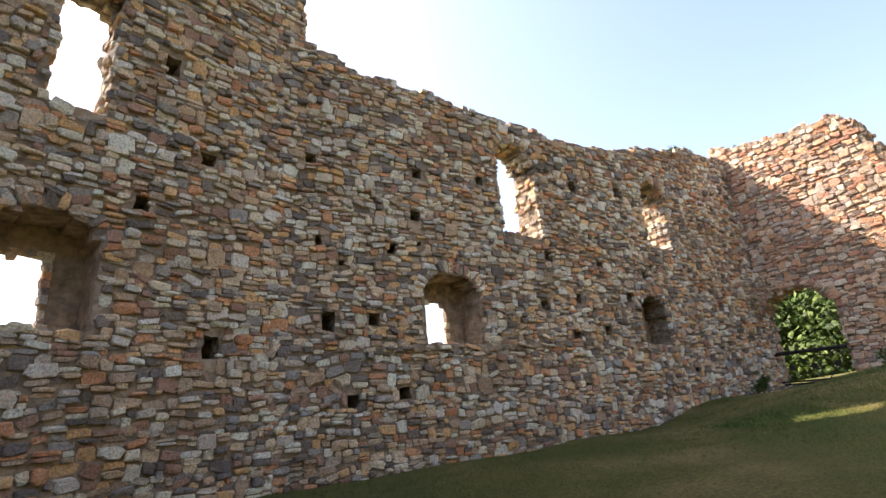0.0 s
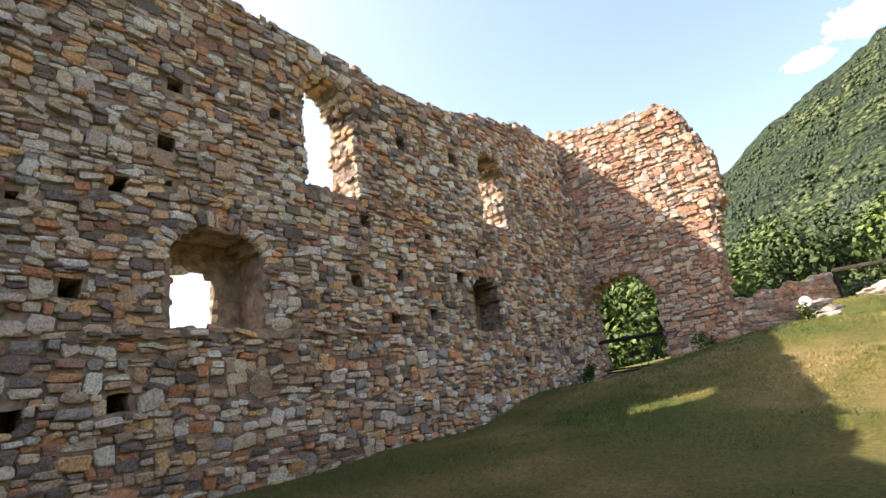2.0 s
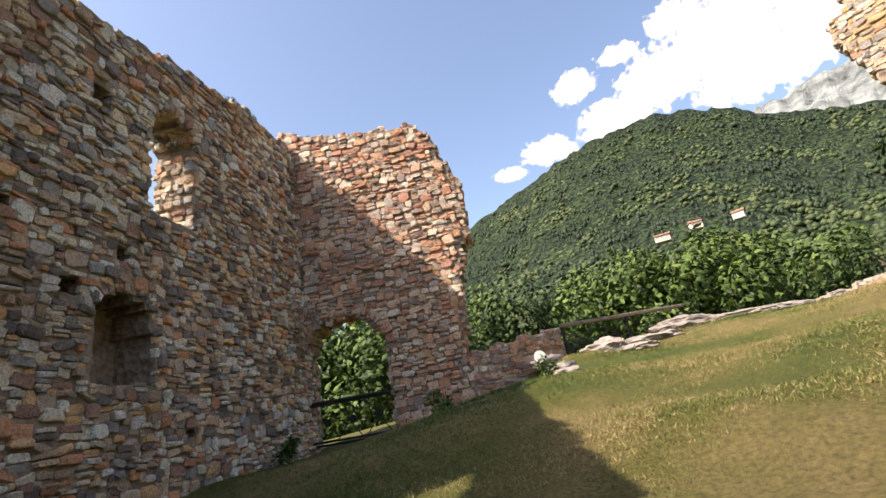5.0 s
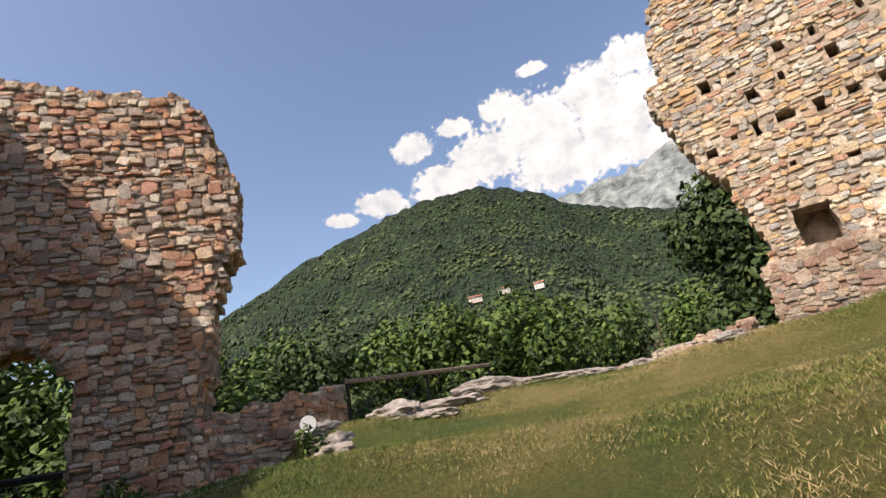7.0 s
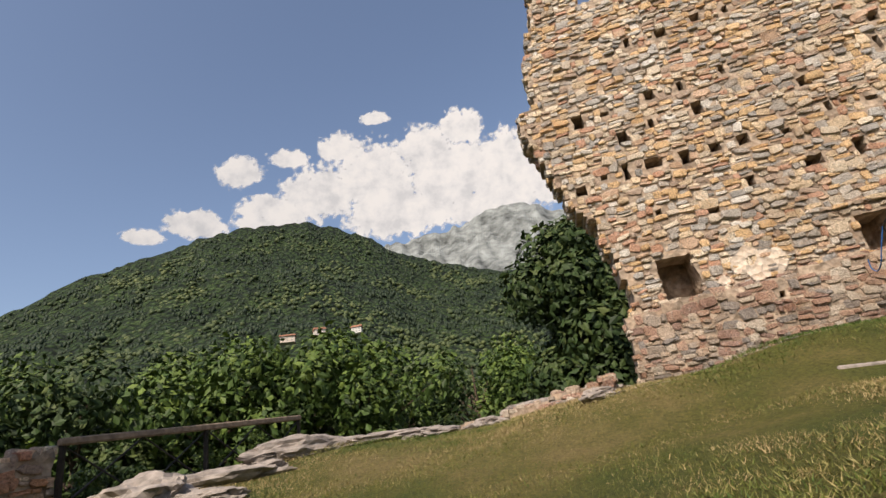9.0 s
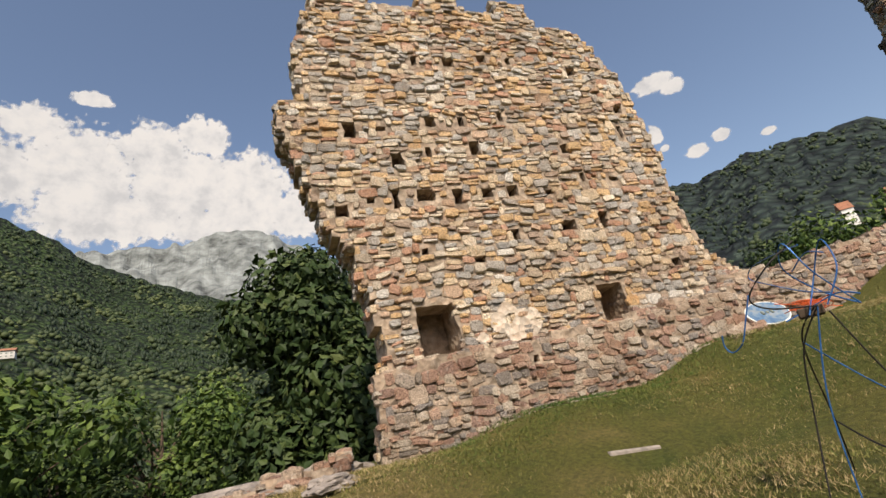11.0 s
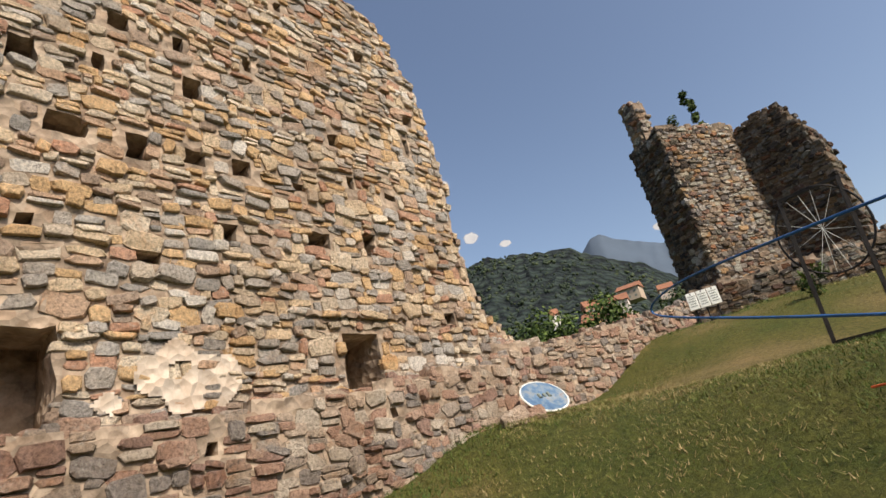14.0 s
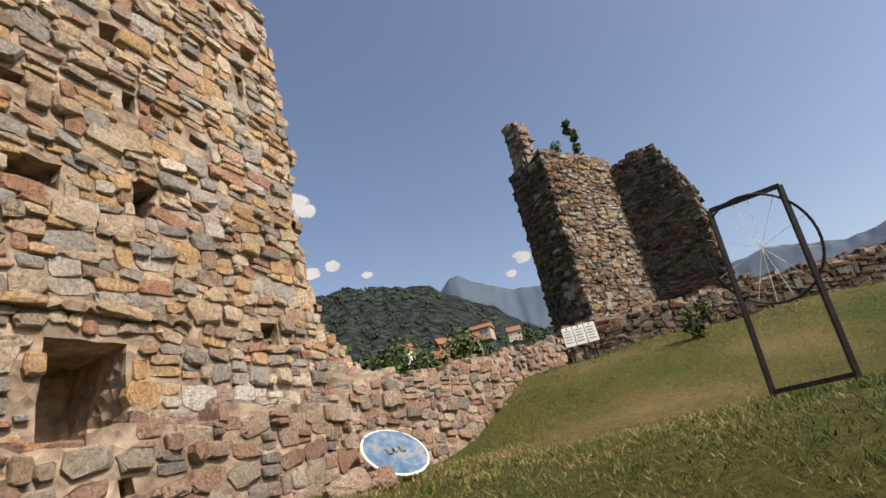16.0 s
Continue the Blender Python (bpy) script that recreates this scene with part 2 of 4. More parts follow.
# ---- ground ----
HEIGHTS = [(0, 0, -1.6), (2.9, 5.2, -1.55), (6.2, 6.8, -1.1), (8.3, 7.3, -0.8), (10.8, 7.7, -0.1), (13.4, 6.1, 0.5), (14.3, 4.5, 0.7), (15, 2.2, 1.0),
           (-2.3, 9.4, -1.05), (1.2, 11.4, -0.97), (4.4, 13.3, -0.85), (10.2, 16.6, -0.25), (14.0, 14.0, 0.05), (13.6, 11.4, 0.6),
           (17, 12.8, 1.2), (21.3, 10.3, 1.6), (19.5, 3.6, 1.6), (18.6, 1.0, 1.95), (17.6, -3.7, 2.5), (14.4, -9.6, 3.7), (13.4, -10.3, 4.1),
           (12.8, -3.2, 2.45), (9, -11, 4.1), (4, -12, 4.2), (3, -4, 1.0), (-5, 0, -1.7), (-5, -9, 1.5)]
HP = np.array(HEIGHTS, dtype=float)


def ground_z(x, y):
    d2 = (HP[:, 0] - x) ** 2 + (HP[:, 1] - y) ** 2 + 0.6
    w = d2 ** -1.7
    return float((w * HP[:, 2]).sum() / w.sum())


CX, CY = 8.0, 4.0
RIDGE = [(-180, 10.5), (-172, 9), (-160, 7.0), (-148, 6.5), (-100, 6), (-40, 6), (10, 7), (35, 9), (46, 14.5), (52.2, 18.0), (55.5, 20.0), (61, 22.9), (66, 24.8), (70, 25.5), (78, 26.0),
         (84.3, 24.0), (89.3, 21.2), (97.8, 18.9), (103.4, 17.2), (115, 18), (130, 17), (147, 20.5), (150, 19.2), (154, 18.5), (159, 19.5), (164, 18.9), (169, 17.9), (176, 14.5), (180, 10.5)]
NEAR = [(0, -9), (12, -9), (18, -7), (40, -4), (90, 0.0), (200, 5.0), (420, 10.0)]


def terrain():
    az = np.arange(0, 360, 0.5)
    radii = [0.0, 2, 4, 6, 8, 10, 12, 14, 16, 18, 20, 23, 27, 32, 40, 50, 62, 78, 96, 118, 140, 165, 195, 230, 270, 310, 350, 400, 450, 500, 560, 620, 680, 740, 800, 860, 900, 1000, 1300, 4000]
    verts, faces = [], []
    n = len(az)
    for ri, r in enumerate(radii):
        for a in az:
            x, y = CX + r * math.sin(radians(a)), CY + r * math.cos(radians(a))
            s = a if a <= 180 else a - 360
            yard = ground_z(x, y)
            top = interp(s, RIDGE)
            open_side = 1.0 if -10 < s < 185 else 0.4
            if r <= 40:
                k = min(max((r - 17) / 14, 0), 1)
                k = k * k * (3 - 2 * k)
                z = yard * (1 - k) + (-6.0) * k
            elif r <= 900:
                f = (r - 40) / 860
                el = -8.5 + (top + 8.5) * f ** 0.55
                z = 1.0 + r * math.tan(radians(el))
                amp = min(r * 0.012, 7)
                z += amp * (noise.noise((x * 0.09, y * 0.09, 1)) + 0.8 * noise.noise((x * 0.03, y * 0.03, 5))) + r * 0.02 * noise.noise((x * 0.006, y * 0.006, 9))
            else:
                z = 1.0 + 900 * math.tan(radians(top)) * max(0, 1 - (r - 900) / 400)
            verts.append((x, y, z))
    for ri in range(len(radii) - 1):
        for k in range(n):
            k2 = (k + 1) % n
            faces.append((ri * n + k, (ri + 1) * n + k, (ri + 1) * n + k2, ri * n + k2))
    ob = mesh_object("ground", verts, faces, M_GRASS, True)
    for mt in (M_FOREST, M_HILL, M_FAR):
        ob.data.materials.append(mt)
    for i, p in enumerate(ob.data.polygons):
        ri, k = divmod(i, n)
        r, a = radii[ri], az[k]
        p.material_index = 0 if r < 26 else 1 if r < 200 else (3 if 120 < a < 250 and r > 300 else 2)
    return tagged(ob, "sloping mown grass falling away to wooded valley sides", "ground", kind="structure")


terrain()


# ---- masonry ----
def stone_outline(w, h, rng):
    sides = rng.choice((6, 7, 8))
    turn, e = rng.uniform(0, 1), rng.uniform(0.34, 0.6)
    pts = []
    for k in range(sides):
        a = 2 * math.pi * (k + turn + rng.uniform(-0.22, 0.22)) / sides
        c, s = math.cos(a), math.sin(a)
        pts.append((w / 2 * math.copysign(abs(c) ** e, c) * rng.uniform(0.86, 1.12), h / 2 * math.copysign(abs(s) ** e, s) * rng.uniform(0.86, 1.14)))
    return pts


def stone_mesh(w, h, depth, rng):
    """A rough stone: an uneven outline, a chipped shoulder and a broken face, in local axes (x along, y back, z up)."""
    ring = stone_outline(w, h, rng)
    proud = rng.choice((0.25, 0.5, 0.7, 0.9, 1.25)) * rng.uniform(0.8, 1.15) * depth
    tilt, lean = rng.gauss(0, 0.08), rng.gauss(0, 0.1)
    v = [(x, 0.06, z) for x, z in ring]
    v += [(x * 0.99, -proud * rng.uniform(0.55, 0.8), z * 0.99) for x, z in ring]
    v += [(x * q, -proud * rng.uniform(0.92, 1.12) + x * tilt + z * lean, z * q) for x, z in ring for q in (rng.uniform(0.72, 0.93),)]
    n = len(ring)
    v.append((rng.uniform(-0.2, 0.2) * w, -proud * rng.uniform(0.95, 1.3), rng.uniform(-0.2, 0.2) * h))
    f = [(2 * n + k, 2 * n + (k + 1) % n, 3 * n) for k in range(n)]
    for b in (0, n):
        for k in range(n):
            k2 = (k + 1) % n
            f.append((b + k, b + k2, b + n + k2, b + n + k))
    return v, f


def in_arch(u, z, o):
    """o: left, right, bottom, top, rise of its arch."""
    l, r, b, t, rise = o
    if not (l <= u <= r and b <= z <= t):
        return False
    if rise <= 0 or z <= t - rise:
        return True
    x = (u - (l + r) / 2) / ((r - l) / 2)
    return (z - (t - rise)) / rise <= math.sqrt(max(0, 1 - x * x))


def wall(name, label, start, way, back, thick, u0, u1, bottom, top, stones, mortar, solid=None, openings=(), niches=(), holes=(), seed=1,
         nearest=0, stretch=None, sizes=((0.07, 0.22), (0.1, 0.34)), depth=0.065, cell=0.12, ends=True):
    """A rubble wall: a rough core with real openings, faced with stones laid in uneven courses."""
    rng = random.Random(seed)
    way, back = Vector((*way, 0)).normalized(), Vector((*back, 0)).normalized()
    org = Vector((*start, 0))

    def place(u, w, z):
        return org + way * u + back * w + Vector((0, 0, z))

    cut = [(c[0] - c[2] / 2, c[0] + c[2] / 2, c[1] - c[3] / 2, c[1] + c[3] / 2, 0) for c in holes]

    def kind(u, z):
        if not (u0 <= u <= u1 and bottom(u) <= z <= top(u)) or (solid and not solid(u, z)):
            return 0
        if any(in_arch(u, z, o) for o in openings):
            return 0
        if any(in_arch(u, z, o) for o in niches) or any(in_arch(u, z, o) for o in cut):
            return 2
        return 1

    zs0 = min(bottom(u0), bottom(u1)) - 0.1
    zs1 = max(top(u0 + (u1 - u0) * k / 20) for k in range(21)) + 0.5
    nu, nz = int((u1 - u0) / cell) + 1, int((zs1 - zs0) / cell) + 1
    grid = {}
    for i in range(nu):
        for j in range(nz):
            grid[i, j] = kind(u0 + (i + 0.5) * cell, zs0 + (j + 0.5) * cell)
    verts, faces, index = [], [], {}
    deep = {0: 0.0, 1: thick, 2: thick * 0.88}

    def vert(i, j, layer):
        key = (i, j, layer)
        if key not in index:
            index[key] = len(verts)
            q = (i * 0.71 + seed, j * 0.71, layer * 3.3)
            verts.append(place(u0 + i * cell + 0.05 * noise.noise(q), deep[layer] + (0.025 if layer == 0 else 0.05) * noise.noise((q[1], q[2], q[0])), zs0 + j * cell + 0.05 * noise.noise((q[2], q[0], q[1]))))
        return index[key]

    for (i, j), k in grid.items():
        if not k:
            continue
        fl = 0 if k == 1 else 2
        faces.append((vert(i, j, fl), vert(i + 1, j, fl), vert(i + 1, j + 1, fl), vert(i, j + 1, fl)))
        faces.append((vert(i, j, 1), vert(i, j + 1, 1), vert(i + 1, j + 1, 1), vert(i + 1, j, 1)))
        for di, dj, a, b in ((-1, 0, (i, j), (i, j + 1)), (1, 0, (i + 1, j + 1), (i + 1, j)), (0, -1, (i + 1, j), (i, j)), (0, 1, (i, j + 1), (i + 1, j + 1))):
            o = grid.get((i + di, j + dj), 0)
            if o == 0:
                faces.append((vert(*a, fl), vert(*b, fl), vert(*b, 1), vert(*a, 1)))
            elif o == 2 and k == 1:
                faces.append((vert(*a, 0), vert(*b, 0), vert(*b, 2), vert(*a, 2)))
    core = mesh_object(name, verts, faces, mortar)
    tagged(core, label, "ruined wall", kind="structure")

    laid = []

    def free(u, z, w, h):
        return all(kind(u + a * w, z + b * h) == 1 for a, b in ((0, 0), (-0.4, -0.4), (0.4, -0.4), (-0.4, 0.4), (0.4, 0.4)))

    z = zs0
    while z < zs1:
        h = rng.uniform(*sizes[0])
        u = u0 - rng.uniform(0, 0.2)
        while u < u1:
            w = rng.uniform(*sizes[1]) * (0.7 + 0.5 * h / sizes[0][1])
            hh = h * rng.uniform(0.72, 1.2)
            if rng.random() < 0.12:
                w, hh = w * 0.8 + 0.1, hh * 1.45
            wave = 0.26 * noise.noise((u * 0.5, z * 0.6, seed)) + 0.07 * noise.noise((u * 1.9, z * 1.3, seed)) + rng.uniform(-0.035, 0.035)
            uc, zc = u + w / 2, z + h / 2 + wave
            if free(uc, zc, w, hh):
                if rng.random() < 0.34 and h > 0.13:
                    laid += [(uc, zc - hh * 0.25, w * 0.95, hh * 0.46, rng.uniform(-0.05, 0.05)), (uc, zc + hh * 0.25, w * 0.95, hh * 0.46, rng.uniform(-0.05, 0.05))]
                else:
                    laid.append((uc, zc, w * 1.02, hh * rng.uniform(0.85, 1.1), rng.gauss(0, 0.15)))
            elif w > 0.2 and free(u + w * 0.25, zc, w * 0.4, hh):
                laid.append((u + w * 0.25, zc, w * 0.45, hh * 0.94, 0))
            elif w > 0.2 and free(u + w * 0.75, zc, w * 0.4, hh):
                laid.append((u + w * 0.75, zc, w * 0.45, hh * 0.94, 0))
            u += w
        z += h
    for o in list(openings) + list(niches):
        l, r, b, t, rise = o
        if rise > 0.15:
            count = max(9, int(math.pi * (r - l) / 2 / 0.13))
            for k in range(count + 1):
                an = math.pi * k / count
                laid.append(((l + r) / 2 + math.cos(an) * ((r - l) / 2 + 0.15), t - rise + math.sin(an) * (rise + 0.15), 0.28, 0.12, an))
    stretch = stretch or (u0, u1)
    pick = [i for i, s in enumerate(laid) if stretch[0] <= s[0] <= stretch[1]]
    rng.shuffle(pick)
    pick = set(pick[:nearest])
    shapes = [stone_mesh(0.27, 0.14, depth, rng) for _ in range(10)]
    datas = []
    if pick:
        for v, f in shapes:
            me = bpy.data.meshes.new("stone")
            me.from_pydata(v, [], f)
            me.materials.append(stones)
            datas.append(me)
    # walls' axes: x along, y back, z up
    turn = Matrix((way, back, Vector((0, 0, 1)))).transposed().to_4x4()
    vv, ff, tt = [], [], []
    for i, (u, z, w, h, an) in enumerate(laid):
        p = place(u, 0.0, z)
        if i in pick:
            ob = new("stone", datas[i % len(datas)])
            ob.matrix_world = Matrix.Translation(p) @ turn @ Matrix.Rotation(-an, 4, "Y") @ Matrix.Diagonal((w / 0.27, 1, h / 0.14, 1))
            ob.parent = core
        else:
            v, f = stone_mesh(w, h, depth, rng)
            m = Matrix.Translation(p) @ turn @ Matrix.Rotation(-an, 4, "Y")
            base, tone = len(vv), rng.random()
            vv += [m @ Vector(q) for q in v]
            ff += [tuple(base + k for k in q) for q in f]
            tt += [tone] * len(v)
    # stones showing on the broken edges and in the reveals
    if ends:
        for (i, j), k in grid.items():
            if k == 0 or rng.random() < 0.35:
                continue
            for di, dj in ((-1, 0), (1, 0), (0, 1), (0, -1)):
                if grid.get((i + di, j + dj), 0) == 0:
                    w = 0.08 if k == 1 else thick * 0.88 + 0.04
                    while w < thick:
                        s = rng.uniform(0.14, 0.3)
                        v, f = stone_mesh(s, cell * rng.uniform(0.8, 1.5), 0.07, rng)
                        out = way * di + Vector((0, 0, 1)) * dj
                        side = back if di else way
                        ax = out.cross(side)
                        m = Matrix.Translation(place(u0 + (i + 0.5 + di * 0.42) * cell, w, zs0 + (j + 0.5 + dj * 0.42) * cell)) @ Matrix((side, -out, ax)).transposed().to_4x4()
                        base, tone = len(vv), rng.random()
                        vv += [m @ Vector(q) for q in v]
                        ff += [tuple(base + q2 for q2 in q) for q in f]
                        tt += [tone] * len(v)
                        w += s * 1.1
    if vv:
        child(tagged(mesh_object("stonework", vv, ff, stones, tones=tt), kind="stuff"), core)
    return core


def ragged(z, seed, amount):
    return amount * (noise.noise((z * 1.7, seed, 0)) + 0.6 * noise.noise((z * 5.1, seed, 3)))


DA, NA = (0.8636, 0.5041), (-0.5041, 0.8636)
DE, NE = (0.55, -0.835), (0.835, 0.55)
DB, NB = (-0.2545, -0.9671), (0.9671, -0.2545)
A0, E0, B0 = (1.176, 11.452), (11.95, 17.75), (19.46, 3.57)

A_TOP = [(-5.3, 9.3), (-4.7, 8.8), (-4.2, 8.15), (-2.7, 7.7), (-0.6, 7.62), (0.6, 7.5), (2.1, 7.45), (3.1, 7.35), (4.0, 7.35), (5.4, 7.45), (6.8, 7.75), (7.9, 8.05), (9.2, 8.2), (10.2, 8.55), (11, 8.4), (12.4, 8.6)]
A_HOLES = [(-4.37, 3.49, .3, .2), (-3.7, 3.42, .2, .2), (-3.5, 1.82, .22, .3), (-3.08, .35, .25, .25), (-3.26, 2.96, .15, .15), (-1.5, 4.25, .2, .15), (-1.38, 3.6, .15, .2),
           (-2.0, .46, .2, .2), (-2.6, 1.85, .25, .22), (2.45, 3.67, .22, .25), (2.1, 2.31, .25, .25), (3.77, 5.86, .25, .3), (5.76, 6.04, .28, .32), (5.4, 2.67, .28, .25), (3.06, 1.61, .22, .18), (4.24, 1.69, .22, .25),
           (3.35, 2.6, .22, .22), (.45, 5.41, .3, .25), (-1.37, 5.32, .25, .2), (-2.09, 3.39, .15, .2), (6.3, 3.4, .2, .2), (4.4, 3.6, .2, .2), (-3.9, 5.2, .25, .2), (3.2, .4, .3, .12), (7.9, .6, .2, .15)]
wall("wall_long", "tall brown rubble stone wall with arched window openings", A0, DA, NA, 0.85, -5.2, 12.9, lambda u: ground_z(A0[0] + DA[0] * u, A0[1] + DA[1] * u) - 0.35,
     lambda u: interp(u, A_TOP) + ragged(u, 3, 0.12), M_BROWN, M_MORTAR, openings=[(.98, 2.3, 4.1, 6.85, .6), (6.85, 8.0, 4.35, 6.65, .55), (-1.15, -.42, 1.4, 2.45, .12)],
     niches=[(-1.4, .12, 1.4, 2.98, .55), (5.8, 6.98, 1.42, 2.78, .55)], holes=A_HOLES, seed=3, nearest=290, stretch=(-3, 6))
wall("wall_ledge", "projecting course of thin flat stones along the wall", (A0[0] - NA[0] * .07, A0[1] - NA[1] * .07), DA, NA, 0.1, -2.6, 2.6, lambda u: 1.24 + .02 * u, lambda u: 1.37 + .02 * u + ragged(u, 8, .03),
     M_BROWN, M_MORTAR, seed=5, sizes=((.05, .09), (.25, .6)), cell=.07, ends=False)

# return wall at the start of the walk
L0, DL, NL = (-2.75, 9.15), (-0.70, -0.714), (-0.714, 0.70)
wall("wall_return", "dark rubble stone wall with two tall window openings", L0, DL, NL, 0.9, -0.6, 9.0, lambda u: ground_z(L0[0] + DL[0] * u, L0[1] + DL[1] * u) - 0.4,
     lambda u: interp(u, [(-.6, 9.6), (.3, 9.9), (1.4, 9.6), (3.2, 9.6), (9, 10.4)]) + ragged(u, 5, .2), M_BROWN, M_MORTAR,
     openings=[(3.2, 3.85, 1.5, 2.7, .12), (2.9, 3.75, 4.85, 7.4, .4)], niches=[(2.75, 4.1, 1.5, 3.15, .6)], holes=[(1.3, 4.6, .25, .2), (2, 6.2, .2, .3), (1.1, 1.3, .25, .45), (2.3, 3.5, .2, .25)], seed=11, nearest=250, stretch=(-.6, 5))

E_RIGHT = [(-1, 4.45), (0.5, 4.4), (2, 4.3), (4, 4.45), (5.0, 4.9), (6.0, 4.95), (6.8, 4.6), (7.3, 4.4), (8.0, 4.3), (9, 3.7)]
wall("wall_arch", "reddish rubble stone end wall with a large arched doorway", E0, DE, NE, 0.95, -0.3, 4.9, lambda u: ground_z(E0[0] + DE[0] * u, E0[1] + DE[1] * u) - 0.5,
     lambda u: interp(u, [(-.3, 9.2), (.3, 8.9), (1.5, 8.65), (2.6, 8.5), (3.6, 8.5), (4.0, 8.15), (4.9, 7.6)]) + ragged(u, 7, .15), M_RED, M_MORTAR,
     solid=lambda u, z: u < interp(z, E_RIGHT) + ragged(z, 21, .12), openings=[(-.02, 2.25, -.6, 3.18, 1.05)], holes=[(.0, 4.6, .22, .3)], seed=17, nearest=290)

# low wall running on from the end wall to the railing
S0 = (E0[0] + DE[0] * 4.1, E0[1] + DE[1] * 4.1)
SD = Vector((17.0 - S0[0], 12.95 - S0[1], 0))
SL = SD.length
SD = SD.normalized()
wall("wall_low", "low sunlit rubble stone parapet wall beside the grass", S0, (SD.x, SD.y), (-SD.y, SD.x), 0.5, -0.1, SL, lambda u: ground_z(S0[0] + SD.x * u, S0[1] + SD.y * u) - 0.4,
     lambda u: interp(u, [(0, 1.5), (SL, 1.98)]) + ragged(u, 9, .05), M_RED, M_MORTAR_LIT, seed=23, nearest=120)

# the tall wall standing alone
B_LEFT = [(1, -.3), (1.7, -.2), (2.8, .05), (4.1, .05), (5.0, -.25), (5.7, -.55), (7, -1.0), (7.6, -1.2), (8.1, -1.25), (8.3, -.75), (9.5, -.7), (10.3, -.45), (11.6, -.1), (13, 0)]
B_RIGHT = [(1, 9.2), (3.2, 8.8), (3.8, 8.2), (4.5, 7.45), (5.5, 7.2), (7.5, 7.2), (8.8, 7.0), (10.4, 6.2), (12, 6)]
B_TOP = [(-2, 12.6), (.9, 12.6), (1.0, 10.9), (2.2, 10.85), (2.3, 11.6), (3.0, 11.5), (3.2, 10.9), (4, 10.8), (4.1, 11.3), (4.9, 11.2), (5.0, 10.55), (7, 10.4), (9.3, 10.3)]
B_HOLES = [(-.22, 5.87), (.29, 6.02), (.76, 6.03), (1.36, 6.06), (1.98, 6.03), (2.61, 6.1), (3.2, 6.11), (4.02, 6.03), (4.97, 6.3), (5.74, 6.29), (.95, 6.88), (1.59, 7.08), (2.62, 7.12), (1.1, 4.97), (3.01, 5.17),
           (4.24, 5.29), (5.13, 5.32), (2.12, 4.71), (1.75, 7.74), (2.44, 7.77), (4.74, 7.09), (3.34, 9.44), (4.01, 9.45), (1.73, 9.32), (.14, 7.6), (.73, 7.58), (3.39, 7.87), (6.62, 8.12), (6.38, 7.47), (6.6, 4.2), (2.5, 9.3), (5.6, 9.2)]
BG = lambda u: ground_z(B0[0] + DB[0] * u - .3, B0[1] + DB[1] * u)
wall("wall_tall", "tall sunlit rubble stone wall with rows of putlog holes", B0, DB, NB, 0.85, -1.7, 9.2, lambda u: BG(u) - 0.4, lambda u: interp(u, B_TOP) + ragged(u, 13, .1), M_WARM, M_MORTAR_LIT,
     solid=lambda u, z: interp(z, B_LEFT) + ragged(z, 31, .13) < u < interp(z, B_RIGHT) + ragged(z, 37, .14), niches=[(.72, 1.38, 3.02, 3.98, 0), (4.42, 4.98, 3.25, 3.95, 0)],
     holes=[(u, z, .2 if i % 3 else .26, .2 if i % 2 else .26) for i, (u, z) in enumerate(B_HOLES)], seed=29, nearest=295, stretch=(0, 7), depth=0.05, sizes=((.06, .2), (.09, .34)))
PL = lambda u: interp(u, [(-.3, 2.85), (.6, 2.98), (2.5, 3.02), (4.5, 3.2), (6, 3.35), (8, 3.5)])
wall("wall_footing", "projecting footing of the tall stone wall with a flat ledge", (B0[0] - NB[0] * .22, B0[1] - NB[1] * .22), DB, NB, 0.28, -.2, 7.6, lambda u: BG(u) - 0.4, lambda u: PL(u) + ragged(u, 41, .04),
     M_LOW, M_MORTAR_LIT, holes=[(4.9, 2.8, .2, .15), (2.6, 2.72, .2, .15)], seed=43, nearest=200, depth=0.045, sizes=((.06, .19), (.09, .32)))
wall("lintel_band", "projecting band of flat ochre lintel stones", (B0[0] - NB[0] * .07, B0[1] - NB[1] * .07), DB, NB, 0.1, 3.9, 5.6, lambda u: 4.12, lambda u: 4.22 + ragged(u, 4, .03), M_WARM, M_MORTAR_LIT, seed=47,
     sizes=((.07, .1), (.3, .7)), cell=.06, ends=False)


def patch(name, label, o, d, nb, outline, material, seed, proud=0.035):
    rng = random.Random(seed)
    verts, faces = [], []
    way, back = Vector((*d, 0)), Vector((*nb, 0))
    us, zs = [p[0] for p in outline], [p[1] for p in outline]
    cell, ix = 0.03, {}
    cu, cz = (min(us) + max(us)) / 2, (min(zs) + max(zs)) / 2
    ru, rz = (max(us) - min(us)) / 2, (max(zs) - min(zs)) / 2

    def vert(i, j):
        if (i, j) not in ix:
            ix[i, j] = len(verts)
            u, z = min(us) + i * cell, min(zs) + j * cell
            verts.append(Vector((*o, 0)) + way * u - back * (proud + 0.02 * noise.noise((u * 4, z * 4, seed))) + Vector((0, 0, z)))
        return ix[i, j]
    for i in range(int(2 * ru / cell)):
        for j in range(int(2 * rz / cell)):
            u, z = min(us) + (i + .5) * cell, min(zs) + (j + .5) * cell
            if ((u - cu) / ru) ** 2 + ((z - cz) / rz) ** 2 < 0.42 + 1.3 * noise.noise((u * 3.3, z * 3.3, seed + 2)):
                faces.append((vert(i, j), vert(i + 1, j), vert(i + 1, j + 1), vert(i, j + 1)))
    ob = mesh_object(name, verts, faces, material)
    return tagged(ob, label, "plaster", kind="structure")


